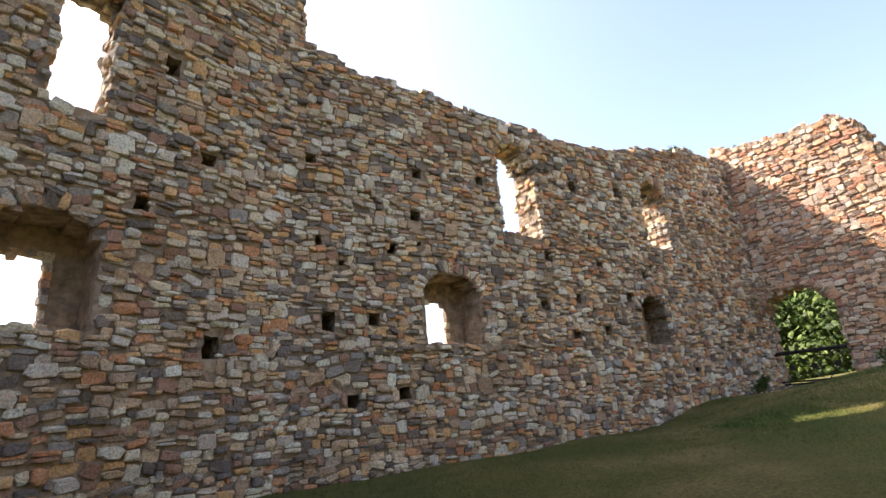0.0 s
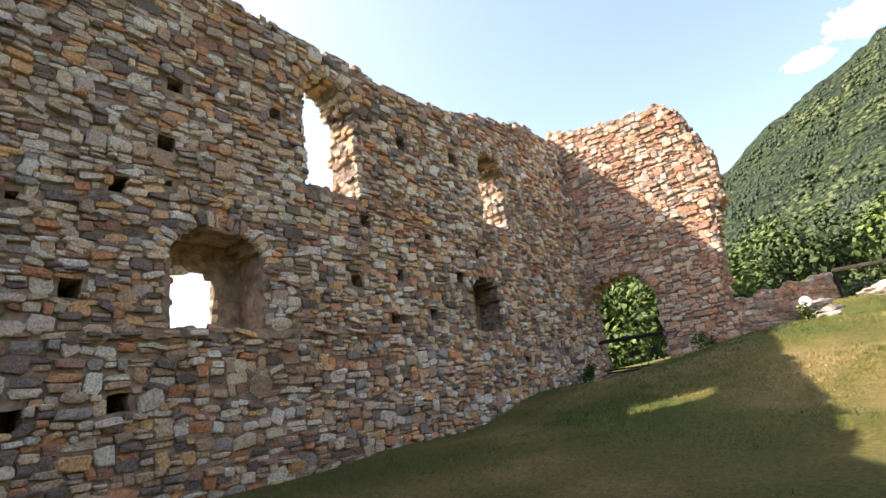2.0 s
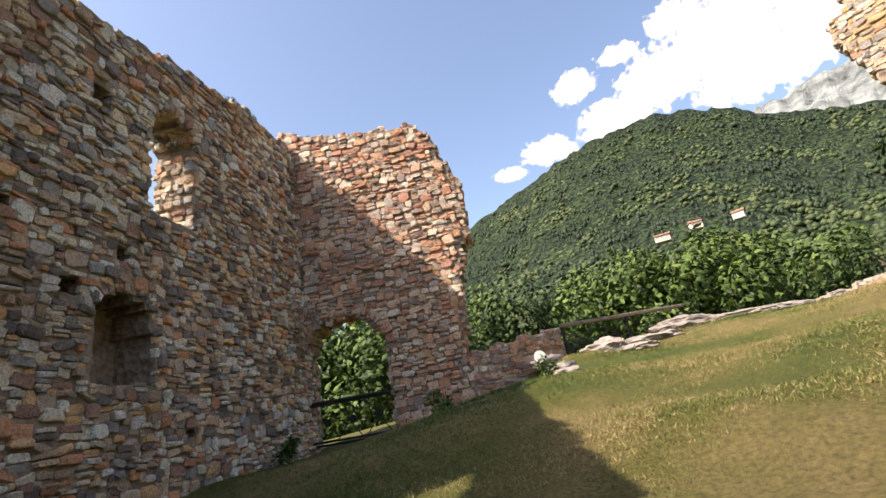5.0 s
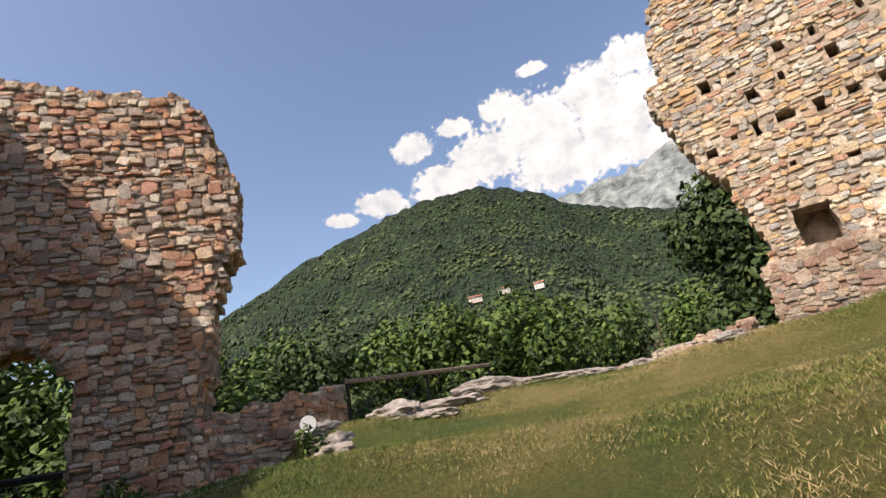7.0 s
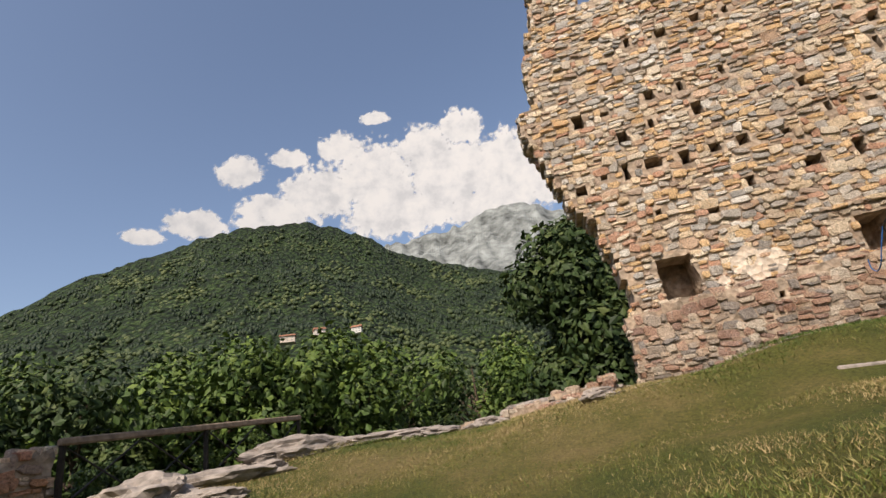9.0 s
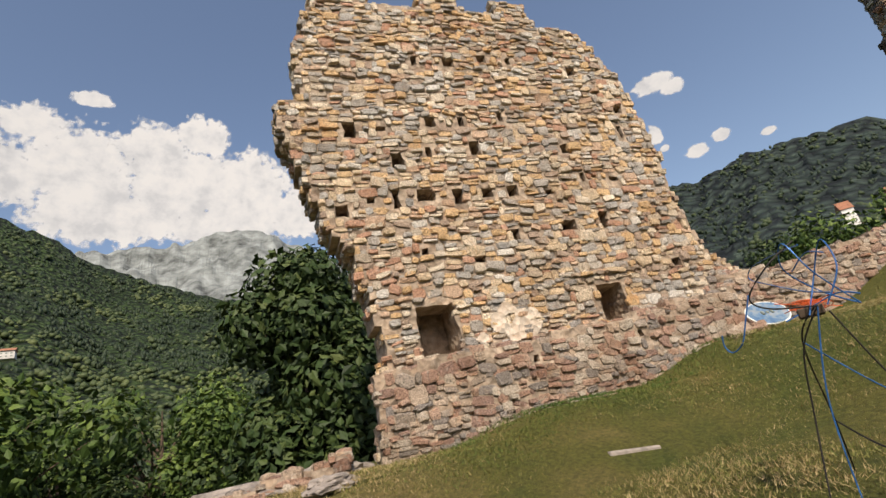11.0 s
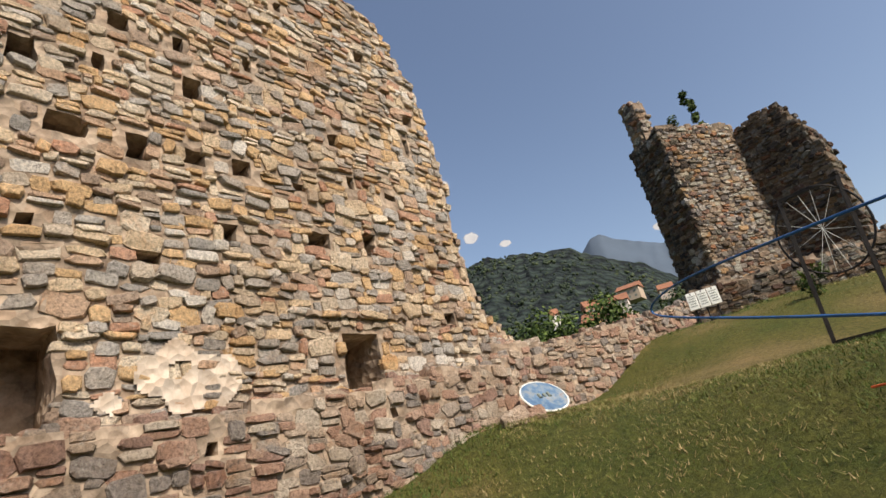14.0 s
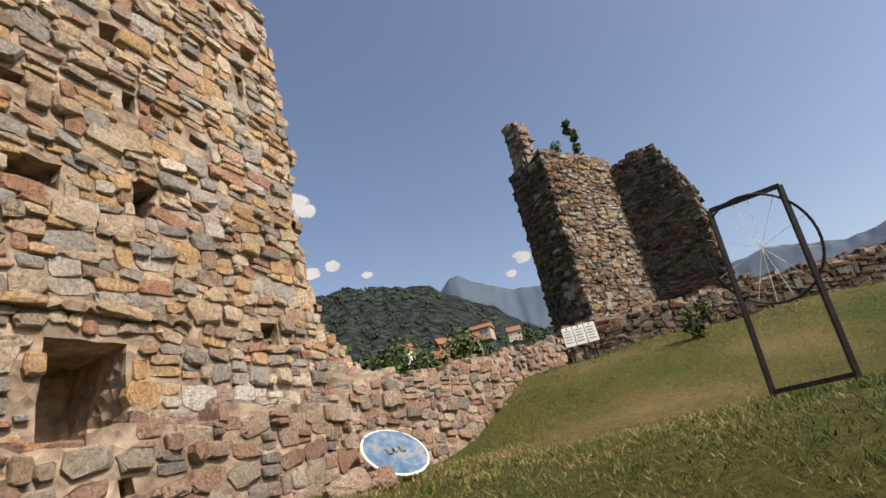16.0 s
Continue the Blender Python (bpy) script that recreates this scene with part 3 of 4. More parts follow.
patch("plaster_remains", "worn remains of white plaster on the stones", B0, DB, NB, [(1.5, 3.0), (3.4, 3.85)], M_PLASTER, 3, 0.05)

# low wall from the tall wall to the sign boards
W0 = Vector((17.75, -3.1, 0))
WD = Vector((14.5, -9.9, 0)) - W0
WL = WD.length
WD = WD.normalized()
WB = Vector((-WD.y, WD.x, 0))
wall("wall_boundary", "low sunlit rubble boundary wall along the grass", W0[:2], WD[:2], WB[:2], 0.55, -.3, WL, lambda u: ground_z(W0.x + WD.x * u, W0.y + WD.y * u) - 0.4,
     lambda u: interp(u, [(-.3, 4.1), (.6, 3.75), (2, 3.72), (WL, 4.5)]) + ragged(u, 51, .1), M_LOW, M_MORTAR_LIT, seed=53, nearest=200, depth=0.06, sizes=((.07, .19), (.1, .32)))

# far tower fragment
K, I, J = Vector((13.55, -10.6, 0)), Vector((11.6, -12.1, 0)), Vector((10.0, -11.2, 0))
# wing and side get the darker stone, their shade is put into the colour
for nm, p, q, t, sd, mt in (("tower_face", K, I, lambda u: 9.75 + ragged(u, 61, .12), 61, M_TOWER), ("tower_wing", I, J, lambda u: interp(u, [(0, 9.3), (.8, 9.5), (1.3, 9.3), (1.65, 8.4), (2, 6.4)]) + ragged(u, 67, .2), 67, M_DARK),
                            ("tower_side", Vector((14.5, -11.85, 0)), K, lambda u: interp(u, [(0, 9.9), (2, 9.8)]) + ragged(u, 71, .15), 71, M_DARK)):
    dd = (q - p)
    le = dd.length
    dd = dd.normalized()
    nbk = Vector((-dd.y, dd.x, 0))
    wall(nm, "ruined tower fragment of rubble stone against the sky, shaded sides coloured darker", p[:2], dd[:2], nbk[:2], 0.7, 0, le, lambda u: 3.4, t, mt, M_MORTAR_TOWER, seed=sd, nearest=0, sizes=((.06, .16), (.08, .24)), depth=.05,
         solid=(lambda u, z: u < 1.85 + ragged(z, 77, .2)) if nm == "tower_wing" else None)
wall("tower_stub", "leaning stub of masonry on the tower top", (14.3, -11.65), (-.7, .7), (-.7, -.7), 0.4, 0, .55, lambda u: 9.6, lambda u: 11.6 - .5 * u, M_TOWER, M_MORTAR, seed=81)
FW0 = Vector((14.4, -9.95, 0))
FD = (Vector((3, -13.2, 0)) - FW0)
FL = FD.length
FD = FD.normalized()
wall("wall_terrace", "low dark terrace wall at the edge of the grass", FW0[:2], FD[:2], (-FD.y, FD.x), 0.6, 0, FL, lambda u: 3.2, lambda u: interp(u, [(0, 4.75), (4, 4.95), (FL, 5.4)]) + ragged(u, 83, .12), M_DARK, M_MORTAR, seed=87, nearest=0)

# plain walls that close the yard behind the start
for nm, a, b in (("wall_back", (-8.9, 2.9), (-4, -12)), ("wall_back_end", (-4, -12), (3.2, -15.2))):
    dv = Vector((b[0] - a[0], b[1] - a[1], 0))
    le = dv.length
    dv = dv.normalized()
    wall(nm, "plain rubble stone wall closing the yard", a, dv[:2], (dv.y, -dv.x), 0.6, 0, le, lambda u: -2.2, lambda u: 5.2 + ragged(u, 91, .2), M_BROWN, M_MORTAR, seed=89, cell=.25, sizes=((.2, .35), (.3, .7)), ends=False)


# ---- rocks ----
def rock(name, label, x, y, sx, sy, sz, seed, material=None, lift=0.0):
    bm = bmesh.new()
    bmesh.ops.create_icosphere(bm, subdivisions=4, radius=1)
    for v in bm.verts:
        n = v.co.normalized()
        k = 1 + 0.35 * noise.noise(n * 1.6 + Vector((seed, 0, 0))) + 0.16 * noise.noise(n * 4.5 + Vector((0, seed, 0))) + 0.07 * noise.noise(n * 11)
        v.co = Vector((n.x * sx, n.y * sy, n.z * sz)) * k
        v.co.z = math.floor(v.co.z / (sz * .22)) * sz * .22 * .6 + v.co.z * .4
    me = bpy.data.meshes.new(name)
    bm.to_mesh(me)
    bm.free()
    me.materials.append(material or M_ROCK)
    ob = new(name, me)
    ob.matrix_world = pose(x, y, ground_z(x, y) + lift, 0, 0, seed * 40)
    return tagged(ob, label, "rock", "outcrops beside the wall")


ROCKS = [(17.4, 11.9, 1.0, .5, .28), (18.6, 11.3, 1.3, .55, .25), (19.8, 10.3, 1.2, .5, .25), (15.3, 12.2, .5, .35, .25), (14.2, 12.6, .5, .3, .18), (14.4, 11.6, .45, .3, .18), (20.3, 8.8, .9, .4, .1),
         (20.6, 7.8, .9, .4, .12), (20.6, 6.8, .9, .4, .15), (20.5, 5.6, .9, .35, .25), (19.9, 4.6, .8, .35, .2), (18.7, 4.9, .5, .3, .12), (16.0, 12.9, .6, .3, .2), (15.2, 13.5, .8, .3, .3), (16.9, 10.9, .6, .3, .12)]
for i, (x, y, a, b, c) in enumerate(ROCKS):
    rock("rock_outcrop", "pale weathered bedrock showing through the grass", x, y, a, b, c, i + 1.3)
for i, (x, y, s) in enumerate([(16.95, -3.25, .25), (17.1, -3.7, .22), (16.9, -3.0, .2), (17.1, -2.85, .28)]):
    rock("loose_stone", "loose grey stone propping the painted disc", x, y, s, s * .7, s * .6, i + 30.2, M_LOW, .0)

slab = box("stone_slab", (.62, .3, .07), M_ROCK, None, .02)
slab.matrix_world = pose(16.35, 2.1, ground_z(16.35, 2.1) + .06, 2, -5, 62)
tagged(slab, "flat pale stone slab lying in the grass", "slab")

# ridge wall of flat stones leading to the tall wall
R0 = Vector((21.3, 8.9, 0))
RD = Vector((19.3, 4.4, 0)) - R0
RL = RD.length
RD = RD.normalized()
wall("wall_edge", "broken low edge of flat stones between grass and slope", R0[:2], RD[:2], (-RD.y, RD.x), 0.7, 0, RL, lambda u: 1.0, lambda u: interp(u, [(0, 1.3), (RL * .5, 1.5), (RL, 1.85)]) + ragged(u, 95, .12), M_LOW, M_MORTAR_LIT, seed=97, nearest=60, sizes=((.08, .16), (.2, .6)))


# ---- railings ----
def railing(name, label, a, b, height, posts):
    a, b = Vector(a), Vector(b)
    root = new(name)
    root.location = a
    tagged(root, label, "railing", "railings at the edge")
    rel = b - a
    top, v, f = Vector((0, 0, height)), [], []
    beam = box("handrail", (rel.length + .1, .12, .1), M_WOOD, bevel=.02)
    way = rel.normalized()
    beam.matrix_world = Matrix.Translation(rel / 2 + top) @ way.to_track_quat("X", "Z").to_matrix().to_4x4()
    child(beam, root)
    for k in range(posts):
        p = rel * (k / (posts - 1))
        child(bars("post", [[p - Vector((0, 0, .3)), p + top]], .045, M_IRON, 4), root)
    for k in range(posts - 1):
        for s in range(2):
            p, q = rel * ((k + s / 2) / (posts - 1)), rel * ((k + (s + 1) / 2) / (posts - 1))
            tube(v, f, [p + Vector((0, 0, .08)), q + top * .95], .014, 5)
            tube(v, f, [p + top * .95, q + Vector((0, 0, .08))], .014, 5)
    tube(v, f, [Vector((0, 0, .08)), rel + Vector((0, 0, .08))], .016, 5)
    child(mesh_object("cross_bracing", v, f, M_IRON), root)
    return root


railing("railing", "weathered timber handrail on dark iron cross-braced posts", (17.02, 12.83, 1.1), (20.95, 10.65, 1.3), .94, 3)
railing("railing", "weathered timber handrail on dark iron cross-braced posts", (20.6, 9.37, .55), (22.5, 5.52, .75), .65, 3)

# barrier in the arched doorway
g0, g1 = Vector((E0[0] + DE[0] * .0 + NE[0] * .1, E0[1] + DE[1] * .0 + NE[1] * .1, 0)), Vector((E0[0] + DE[0] * 2.22 + NE[0] * .1, E0[1] + DE[1] * 2.22 + NE[1] * .1, 0))
gate = tagged(new("barrier_gate"), "dark iron barrier with round discs across the doorway", "barrier")
gate.location = (g0.x, g0.y, -.15)
gw = g1 - g0
gz = lambda k, z: gw * k + Vector((0, 0, z))
child(bars("frame", [[gz(0, 0), gz(0, 1.15)], [gz(1, 0), gz(1, 1.15)], [gz(0, .2), gz(1, .2)], [gz(0, .12), gz(1, .12)]], .03, M_IRON, 6), gate)
child(bars("top_bar", [[gz(-.03, 1.15), gz(1.03, 1.15)]], .065, M_IRON, 6), gate)
child(bars("braces", [[gz(.3, .2), gz(.6, 1.1)], [gz(.6, .2), gz(.3, 1.1)], [gz(.65, .2), gz(.95, 1.1)], [gz(.95, .2), gz(.65, 1.1)]], .014, M_IRON, 5), gate)
for k in (.2, .5, .8):
    c = gz(k, .65)
    child(bars("disc", [[c - Vector((*NE, 0)) * .015, c + Vector((*NE, 0)) * .015]], .1, M_IRON, 14), gate)

# floodlight by the low wall
lamp = tagged(new("floodlight"), "round white glass floodlight on a short bracket by the wall", "floodlight")
lp = Vector((15.35, 12.75, 1.2))
lamp.location = lp
nrm = (Vector((7, 7, .6)) - lp).normalized()
child(bars("lens", [[nrm * -.03, nrm * .05]], .15, M_WHITE, 24), lamp)
child(bars("housing", [[nrm * -.22, nrm * .03]], [.08, .165], M_IRON, 24), lamp)
child(bars("bracket", [[nrm * -.15, nrm * -.15 + Vector((0, 0, -.5))]], .025, M_IRON), lamp)


# ---- painted disc ----
def disc_material():
    m, n, l, b = shader("painted_blue_disc", 0.5)
    tc = n.new("ShaderNodeTexCoord")
    w = n.new("ShaderNodeTexVoronoi")
    w.inputs["Scale"].default_value = 3.5
    l.new(tc.outputs["Object"], w.inputs["Vector"])
    nz = noise_node(n, l, 3, 8, 0.7, tc.outputs["Object"])
    r = ramp(n, [(0.3, (0.03, 0.08, 0.18)), (0.48, (0.10, 0.18, 0.28)), (0.6, (0.24, 0.28, 0.30)), (0.72, (0.25, 0.11, 0.09))])
    l.new(nz.outputs["Fac"], r.inputs[0])
    t = ramp(n, [(0.0, (0.6, 0.7, 0.8)), (0.6, (1.1, 1.1, 1.1))])
    l.new(w.outputs["Distance"], t.inputs[0])
    l.new(mix(n, l, "MULTIPLY", 0.6, r.outputs["Color"], t.outputs["Color"]), b.inputs["Base Color"])
    return m


disc = tagged(new("painted_disc"), "round blue and white painted disc leaning on stones", "disc")
disc.matrix_world = Matrix.Translation((16.82, -3.5, 2.74)) @ Matrix.Scale(.6, 4) @ Vector((-.5, .42, .7)).to_track_quat("Z", "Y").to_matrix().to_4x4()
child(bars("plate", [[(0, 0, -.02), (0, 0, .02)]], .62, disc_material(), 40), disc)
dv, df = [], []
for x in (-.14, .14):
    tube(dv, df, [(x, -.08, .021), (x, .08, .021)], .05, 8)
tube(dv, df, [(-.03, 0, .015), (.03, 0, .03)], .06, 10)
child(mesh_object("holes", dv, df, M_INK), disc)
child(bars("rim", [[(.62 * math.cos(a * math.pi / 20), .62 * math.sin(a * math.pi / 20), 0) for a in range(41)]], .028, M_SIGN, 6), disc)

# ---- information boards ----
sg = tagged(new("information_board"), "three pale information panels on thin iron posts", "sign")
sb = Vector((14.15, -8.7, 3.3))
sg.location = sb
sw = Vector((-.98, .05, 0)).normalized()
face_n = Vector((.05, .98, .35)).normalized()
for k in range(3):
    c = sw * (k * .235 - .235) + Vector((0, 0, 1.0))
    child(box("panel", (.22, .03, .42), M_SIGN, Matrix.Translation(c) @ Matrix.Rotation(radians(10), 4, "X"), .006), sg)
    for j in range(5):
        child(box("text_bar", (.13 if j % 2 else .16, .006, .012), M_INK, Matrix.Translation(c + Vector((0, .022 - .18 * (.12 - j * .06), .12 - j * .06))) @ Matrix.Rotation(radians(10), 4, "X"), 0), sg)
    child(bars("post", [[c + Vector((0, -.03, .2)), Vector((c.x, c.y - .03, -.2))]], .02, M_IRON), sg)

# ---- wire sculptures ----
fr = tagged(new("frame_sculpture"), "black steel frame holding a wire hoop with spokes", "sculpture")
fb = Vector((13.03, -3.35, 2.5))
fr.location = fb
fw = Vector((-.93, .3, 0)).normalized() * .68
lean = Vector((-.16, 0, 0))
FH = 1.9
child(bars("steel_frame", [[(0, 0, -.1), lean + Vector((0, 0, FH))], [fw + Vector((0, 0, -.1)), fw + lean + Vector((0, 0, FH))], [lean + Vector((0, 0, FH)), fw + lean + Vector((0, 0, FH))], [(0, 0, 0), fw]], .032, M_IRON, 4), fr)
hc, hn = fw * .5 + lean * .7 + Vector((0, 0, FH - .55)), fw.normalized()
hoop = [hc + hn * .5 * math.cos(a * math.pi / 20) + Vector((0, 0, .58 * math.sin(a * math.pi / 20))) for a in range(41)]
child(bars("hoop", [hoop], .014, M_IRON), fr)
child(bars("spokes", [[hc, hoop[k]] for k in (2, 6, 9, 11, 13, 17, 22, 27, 29, 31, 34, 38)], .003, M_SIGN, 4), fr)

wf = tagged(new("wire_sculpture"), "tall abstract sculpture of bent blue and black wire", "sculpture")
wb = Vector((13.35, 3.3, ground_z(13.35, 3.3) + .03))
wf.location = wb


def wire(pts, steps=8):
    pts = [Vector(p) for p in pts]
    out = []
    for i in range(len(pts) - 1):
        p0, p1, p2, p3 = pts[max(i - 1, 0)], pts[i], pts[i + 1], pts[min(i + 2, len(pts) - 1)]
        for k in range(steps):
            t = k / steps
            out.append(.5 * ((2 * p1) + (p2 - p0) * t + (2 * p0 - 5 * p1 + 4 * p2 - p3) * t * t + (3 * p1 - p0 - 3 * p2 + p3) * t ** 3))
    return out + [pts[-1]]


def spiral(c, r0, r1, turns, a, b):
    return [Vector(c) + (a * math.cos(k * .35) + b * math.sin(k * .35)) * (r0 + (r1 - r0) * k * .35 / (2 * math.pi * turns)) for k in range(int(turns * 18))]


child(bars("black_wire", [wire(p) for p in ([(.7, -.9, -.05), (.42, -.3, .55), (.3, -.05, 1.1), (.12, 0, 1.3)], [(.45, .25, -.05), (.4, .02, .6), (.3, -.02, 1.05), (.1, 0, 1.3)], [(-.35, -.3, -.05), (-.1, -.1, .7), (.05, 0, 1.25)],
                                             [(.42, -.3, .55), (.1, -.15, .35), (-.25, -.2, .3)], [(.1, 0, 1.3), (.3, .2, 1.35), (.36, .28, 1.45), (.2, .22, 1.62), (.05, .05, 1.75)])], .006, M_IRON), wf)
child(bars("blue_wire", [wire(p) for p in ([(.05, 0, 1.72), (.5, -.6, 1.82), (.95, -1.25, 1.9), (1.1, -1.46, 1.84), (.8, -1.1, 1.68), (.3, -.4, 1.46), (0, 0, 1.36)],
                                            [(.36, .28, 1.47), (.43, .32, 1.3), (.5, .33, 1.17), (.6, .3, 1.13), (.64, .3, 1.18), (.63, .3, 1.26)],
                                            [(-.1, -.1, 1.25), (.0, .1, 1.5), (.1, .1, 1.75), (.2, 0, 1.6), (.1, -.15, 1.4), (-.1, -.1, 1.25)], [(.15, .05, 1.25), (.1, -.15, 1.5), (-.05, -.1, 1.72), (-.12, .05, 1.5), (.0, .12, 1.28)],
                                            [(-.15, 0, 1.3), (.0, -.1, 1.35), (.2, -.1, 1.3), (.3, .05, 1.25)], [(-.1, .1, 1.6), (.05, -.05, 1.66), (.2, -.12, 1.58)], [(.3, -.05, 1.1), (.1, -.2, .8), (-.2, -.5, .35), (-.3, -.7, -.05)], [(.1, 0, 1.3), (.25, .08, .7), (.3, .12, -.05)])], .005, M_BLUE), wf)
child(bars("red_coil", [spiral((.34, -.5, 1.36), .02, .16, 7, Vector((1, 0, .1)), Vector((0, 1, .25)))], .0035, M_ORANGE, 5), wf)
child(bars("coil_spokes", [[(.1, -.36, 1.38), (.58, -.64, 1.36)], [(.2, -.7, 1.3), (.48, -.3, 1.42)]], .0035, M_ORANGE, 5), wf)
child(box("wood_block", (.16, .12, .07), M_BARK, Matrix.Translation((.2, -.12, 1.28)) @ Matrix.Rotation(.4, 4, "Z"), .01), wf)

# ---- plants ----
def leaf_cloud(blobs, count, size, rng, flat=0.6):
    v, f, t = [], [], []
    weights = [b[1] ** 2 for b in blobs]
    for _ in range(count):
        c, r = rng.choices(blobs, weights)[0]
        d = Vector((rng.gauss(0, 1), rng.gauss(0, 1), rng.gauss(0, 1))).normalized()
        p = Vector(c) + d * r * rng.uniform(.55, 1.05)
        n = (d + Vector((rng.gauss(0, .5), rng.gauss(0, .5), rng.gauss(0.3, .5)))).normalized()
        a = n.orthogonal().normalized()
        a = (Matrix.Rotation(rng.uniform(0, 6.28), 3, n) @ a)
        b = n.cross(a)
        s = size * rng.uniform(.6, 1.4)
        k = len(v)
        v += [p - a * s, p - b * s * flat - n * s * .15, p + a * s, p + b * s * flat - n * s * .15]
        f.append((k, k + 1, k + 2, k + 3))
        # random tone, plus light from above painted in: tops paler, undersides darker
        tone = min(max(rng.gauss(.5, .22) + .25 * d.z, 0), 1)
        t += [tone] * 4
    return v, f, t


def tree(name, label, height, spread, seed, leaf, count=5200, size=.17, low=.25, conic=False):
    rng = random.Random(seed)
    root = tagged(new(name), label, "tree", "trees below the wall")
    v, f, blobs = [], [], []
    tube(v, f, [(0, 0, -1.5), (.1, 0, height * .3), (-.05, .1, height * .6), (0, 0, height * .9)], [.25, .2, .12, .03], 8)
    for k in range(60 if conic else 26):
        h = rng.uniform(low, .96)
        a = rng.uniform(0, 6.28)
        reach = spread * ((1.02 - h) / (1 - low) * .9 + .12 if conic else math.sin(math.pi * min(max((h - low) / (1.02 - low), .12), .9)) ** .6) * rng.uniform(.45, 1.0)
        e = Vector((math.cos(a) * reach, math.sin(a) * reach, height * h))
        tube(v, f, [(0, 0, height * h * .72), (e.x * .5, e.y * .5, height * h * .86), e], [.07, .045, .015], 5)
        blobs.append((e, spread * rng.uniform(.2, .42)))
    child(mesh_object("trunk", v, f, M_BARK), root)
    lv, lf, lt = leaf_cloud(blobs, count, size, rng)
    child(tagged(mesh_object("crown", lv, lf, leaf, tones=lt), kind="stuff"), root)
    return root


def stand(az, r, ):
    return CX + r * math.sin(radians(az)), CY + r * math.cos(radians(az))


kinds = [tree("broadleaf_tree", "bright green leafy tree on the slope below", 10, 4.6, 3, M_LEAF, 7000), tree("broadleaf_tree", "dense green leafy tree on the slope below", 9, 4.0, 8, M_LEAF, 6500), tree("broadleaf_tree", "dark green leafy tree on the slope below", 9.5, 4.4, 14, M_LEAF_DARK, 6500)]
SPOTS = [(36, 30, 0, .9), (42, 32, 2, .95), (48, 36, 1, 1.0), (53, 34, 2, .95), (58, 36, 1, 1.0), (64, 33, 0, 1.1), (70, 34, 0, 1.15), (76, 33, 0, 1.1), (82, 38, 1, 1.0), (88, 36, 2, .95), (94, 35, 1, 1.0), (99, 33, 0, .85),
         (30, 36, 0, 1.0), (24, 34, 1, 1.0), (18, 36, 2, 1.0), (12, 34, 0, 1.0), (45, 46, 0, 1.2), (60, 48, 2, 1.2), (75, 48, 1, 1.2), (90, 46, 0, 1.2), (105, 42, 2, 1.1), (158, 36, 0, .95), (163, 40, 1, .9), (171, 40, 2, .95), (174, 44, 0, 1.0), (150, 38, 2, .9), (178, 46, 1, 1.0)]
used = set()
for az, r, k, s in SPOTS:
    s *= 1.25 if az < 62 else 1.12 if az < 100 else 1
    x, y = stand(az, r)
    base = -4.6 if az < 120 else -.2
    m = pose(x, y, base, 0, 0, az * 7)
    if k not in used:
        used.add(k)
        kinds[k].matrix_world = m
        kinds[k].scale = (s, s, s)
    else:
        o = copy_thing(kinds[k], m)
        o.scale = (s, s, s)
dark = tree("dark_tree", "tall dense dark green tree behind the ruined wall", 15.5, 3.9, 21, M_LEAF_DARK, 30000, .17, .03, True)
dark.location = (29.3, 1.5, -5.2)


def bush(name, label, p, r, h, seed, leaf, count=350, size=.05):
    rng = random.Random(seed)
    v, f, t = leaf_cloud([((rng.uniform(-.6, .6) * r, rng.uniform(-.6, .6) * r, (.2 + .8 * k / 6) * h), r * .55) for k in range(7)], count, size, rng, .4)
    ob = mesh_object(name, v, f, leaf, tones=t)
    ob.location = p
    return tagged(ob, label, "plant", "plants growing on walls")


for i, (u, z, r) in enumerate([(9.7, 8.2, .3), (10.6, 8.3, .3), (1.2, 4.0, .18), (-3.2, 7.75, .2), (1.8, 4.0, .12)]):
    bush("wall_plant", "tuft of weeds growing on the wall top", (A0[0] + DA[0] * u + NA[0] * .3, A0[1] + DA[1] * u + NA[1] * .3, z), r, r * 1.2, i + 3, M_LEAF)
for i, (u, z) in enumerate([(.6, 8.6), (1.4, 8.4), (2.3, 8.35)]):
    bush("wall_plant", "tuft of weeds growing on the wall top", (E0[0] + DE[0] * u + NE[0] * .3, E0[1] + DE[1] * u + NE[1] * .3, z), .25, .25, i + 20, M_LEAF, 200, .04)
bush("small_sapling", "small green sapling growing on the tower top", (12.4, -11.75, 9.6), .22, 1.5, 31, M_LEAF, 650, .07)
bush("wall_plant", "tuft of weeds growing on the tower top", (13.0, -11.2, 9.75), .3, .4, 33, M_LEAF, 250, .05)
for i, (x, y) in enumerate([(12.4, 13.6), (9.9, 15.6), (14.5, 12.2), (18.6, 12.6), (19.6, 12.0), (20.4, 11.3), (17.8, 12.9), (11.2, -3.5), (12.2, -7.5)]):
    bush("weed_clump", "clump of tall weeds in the grass", (x, y, ground_z(x, y)), .3, .45, i + 40, M_LEAF, 260, .06)


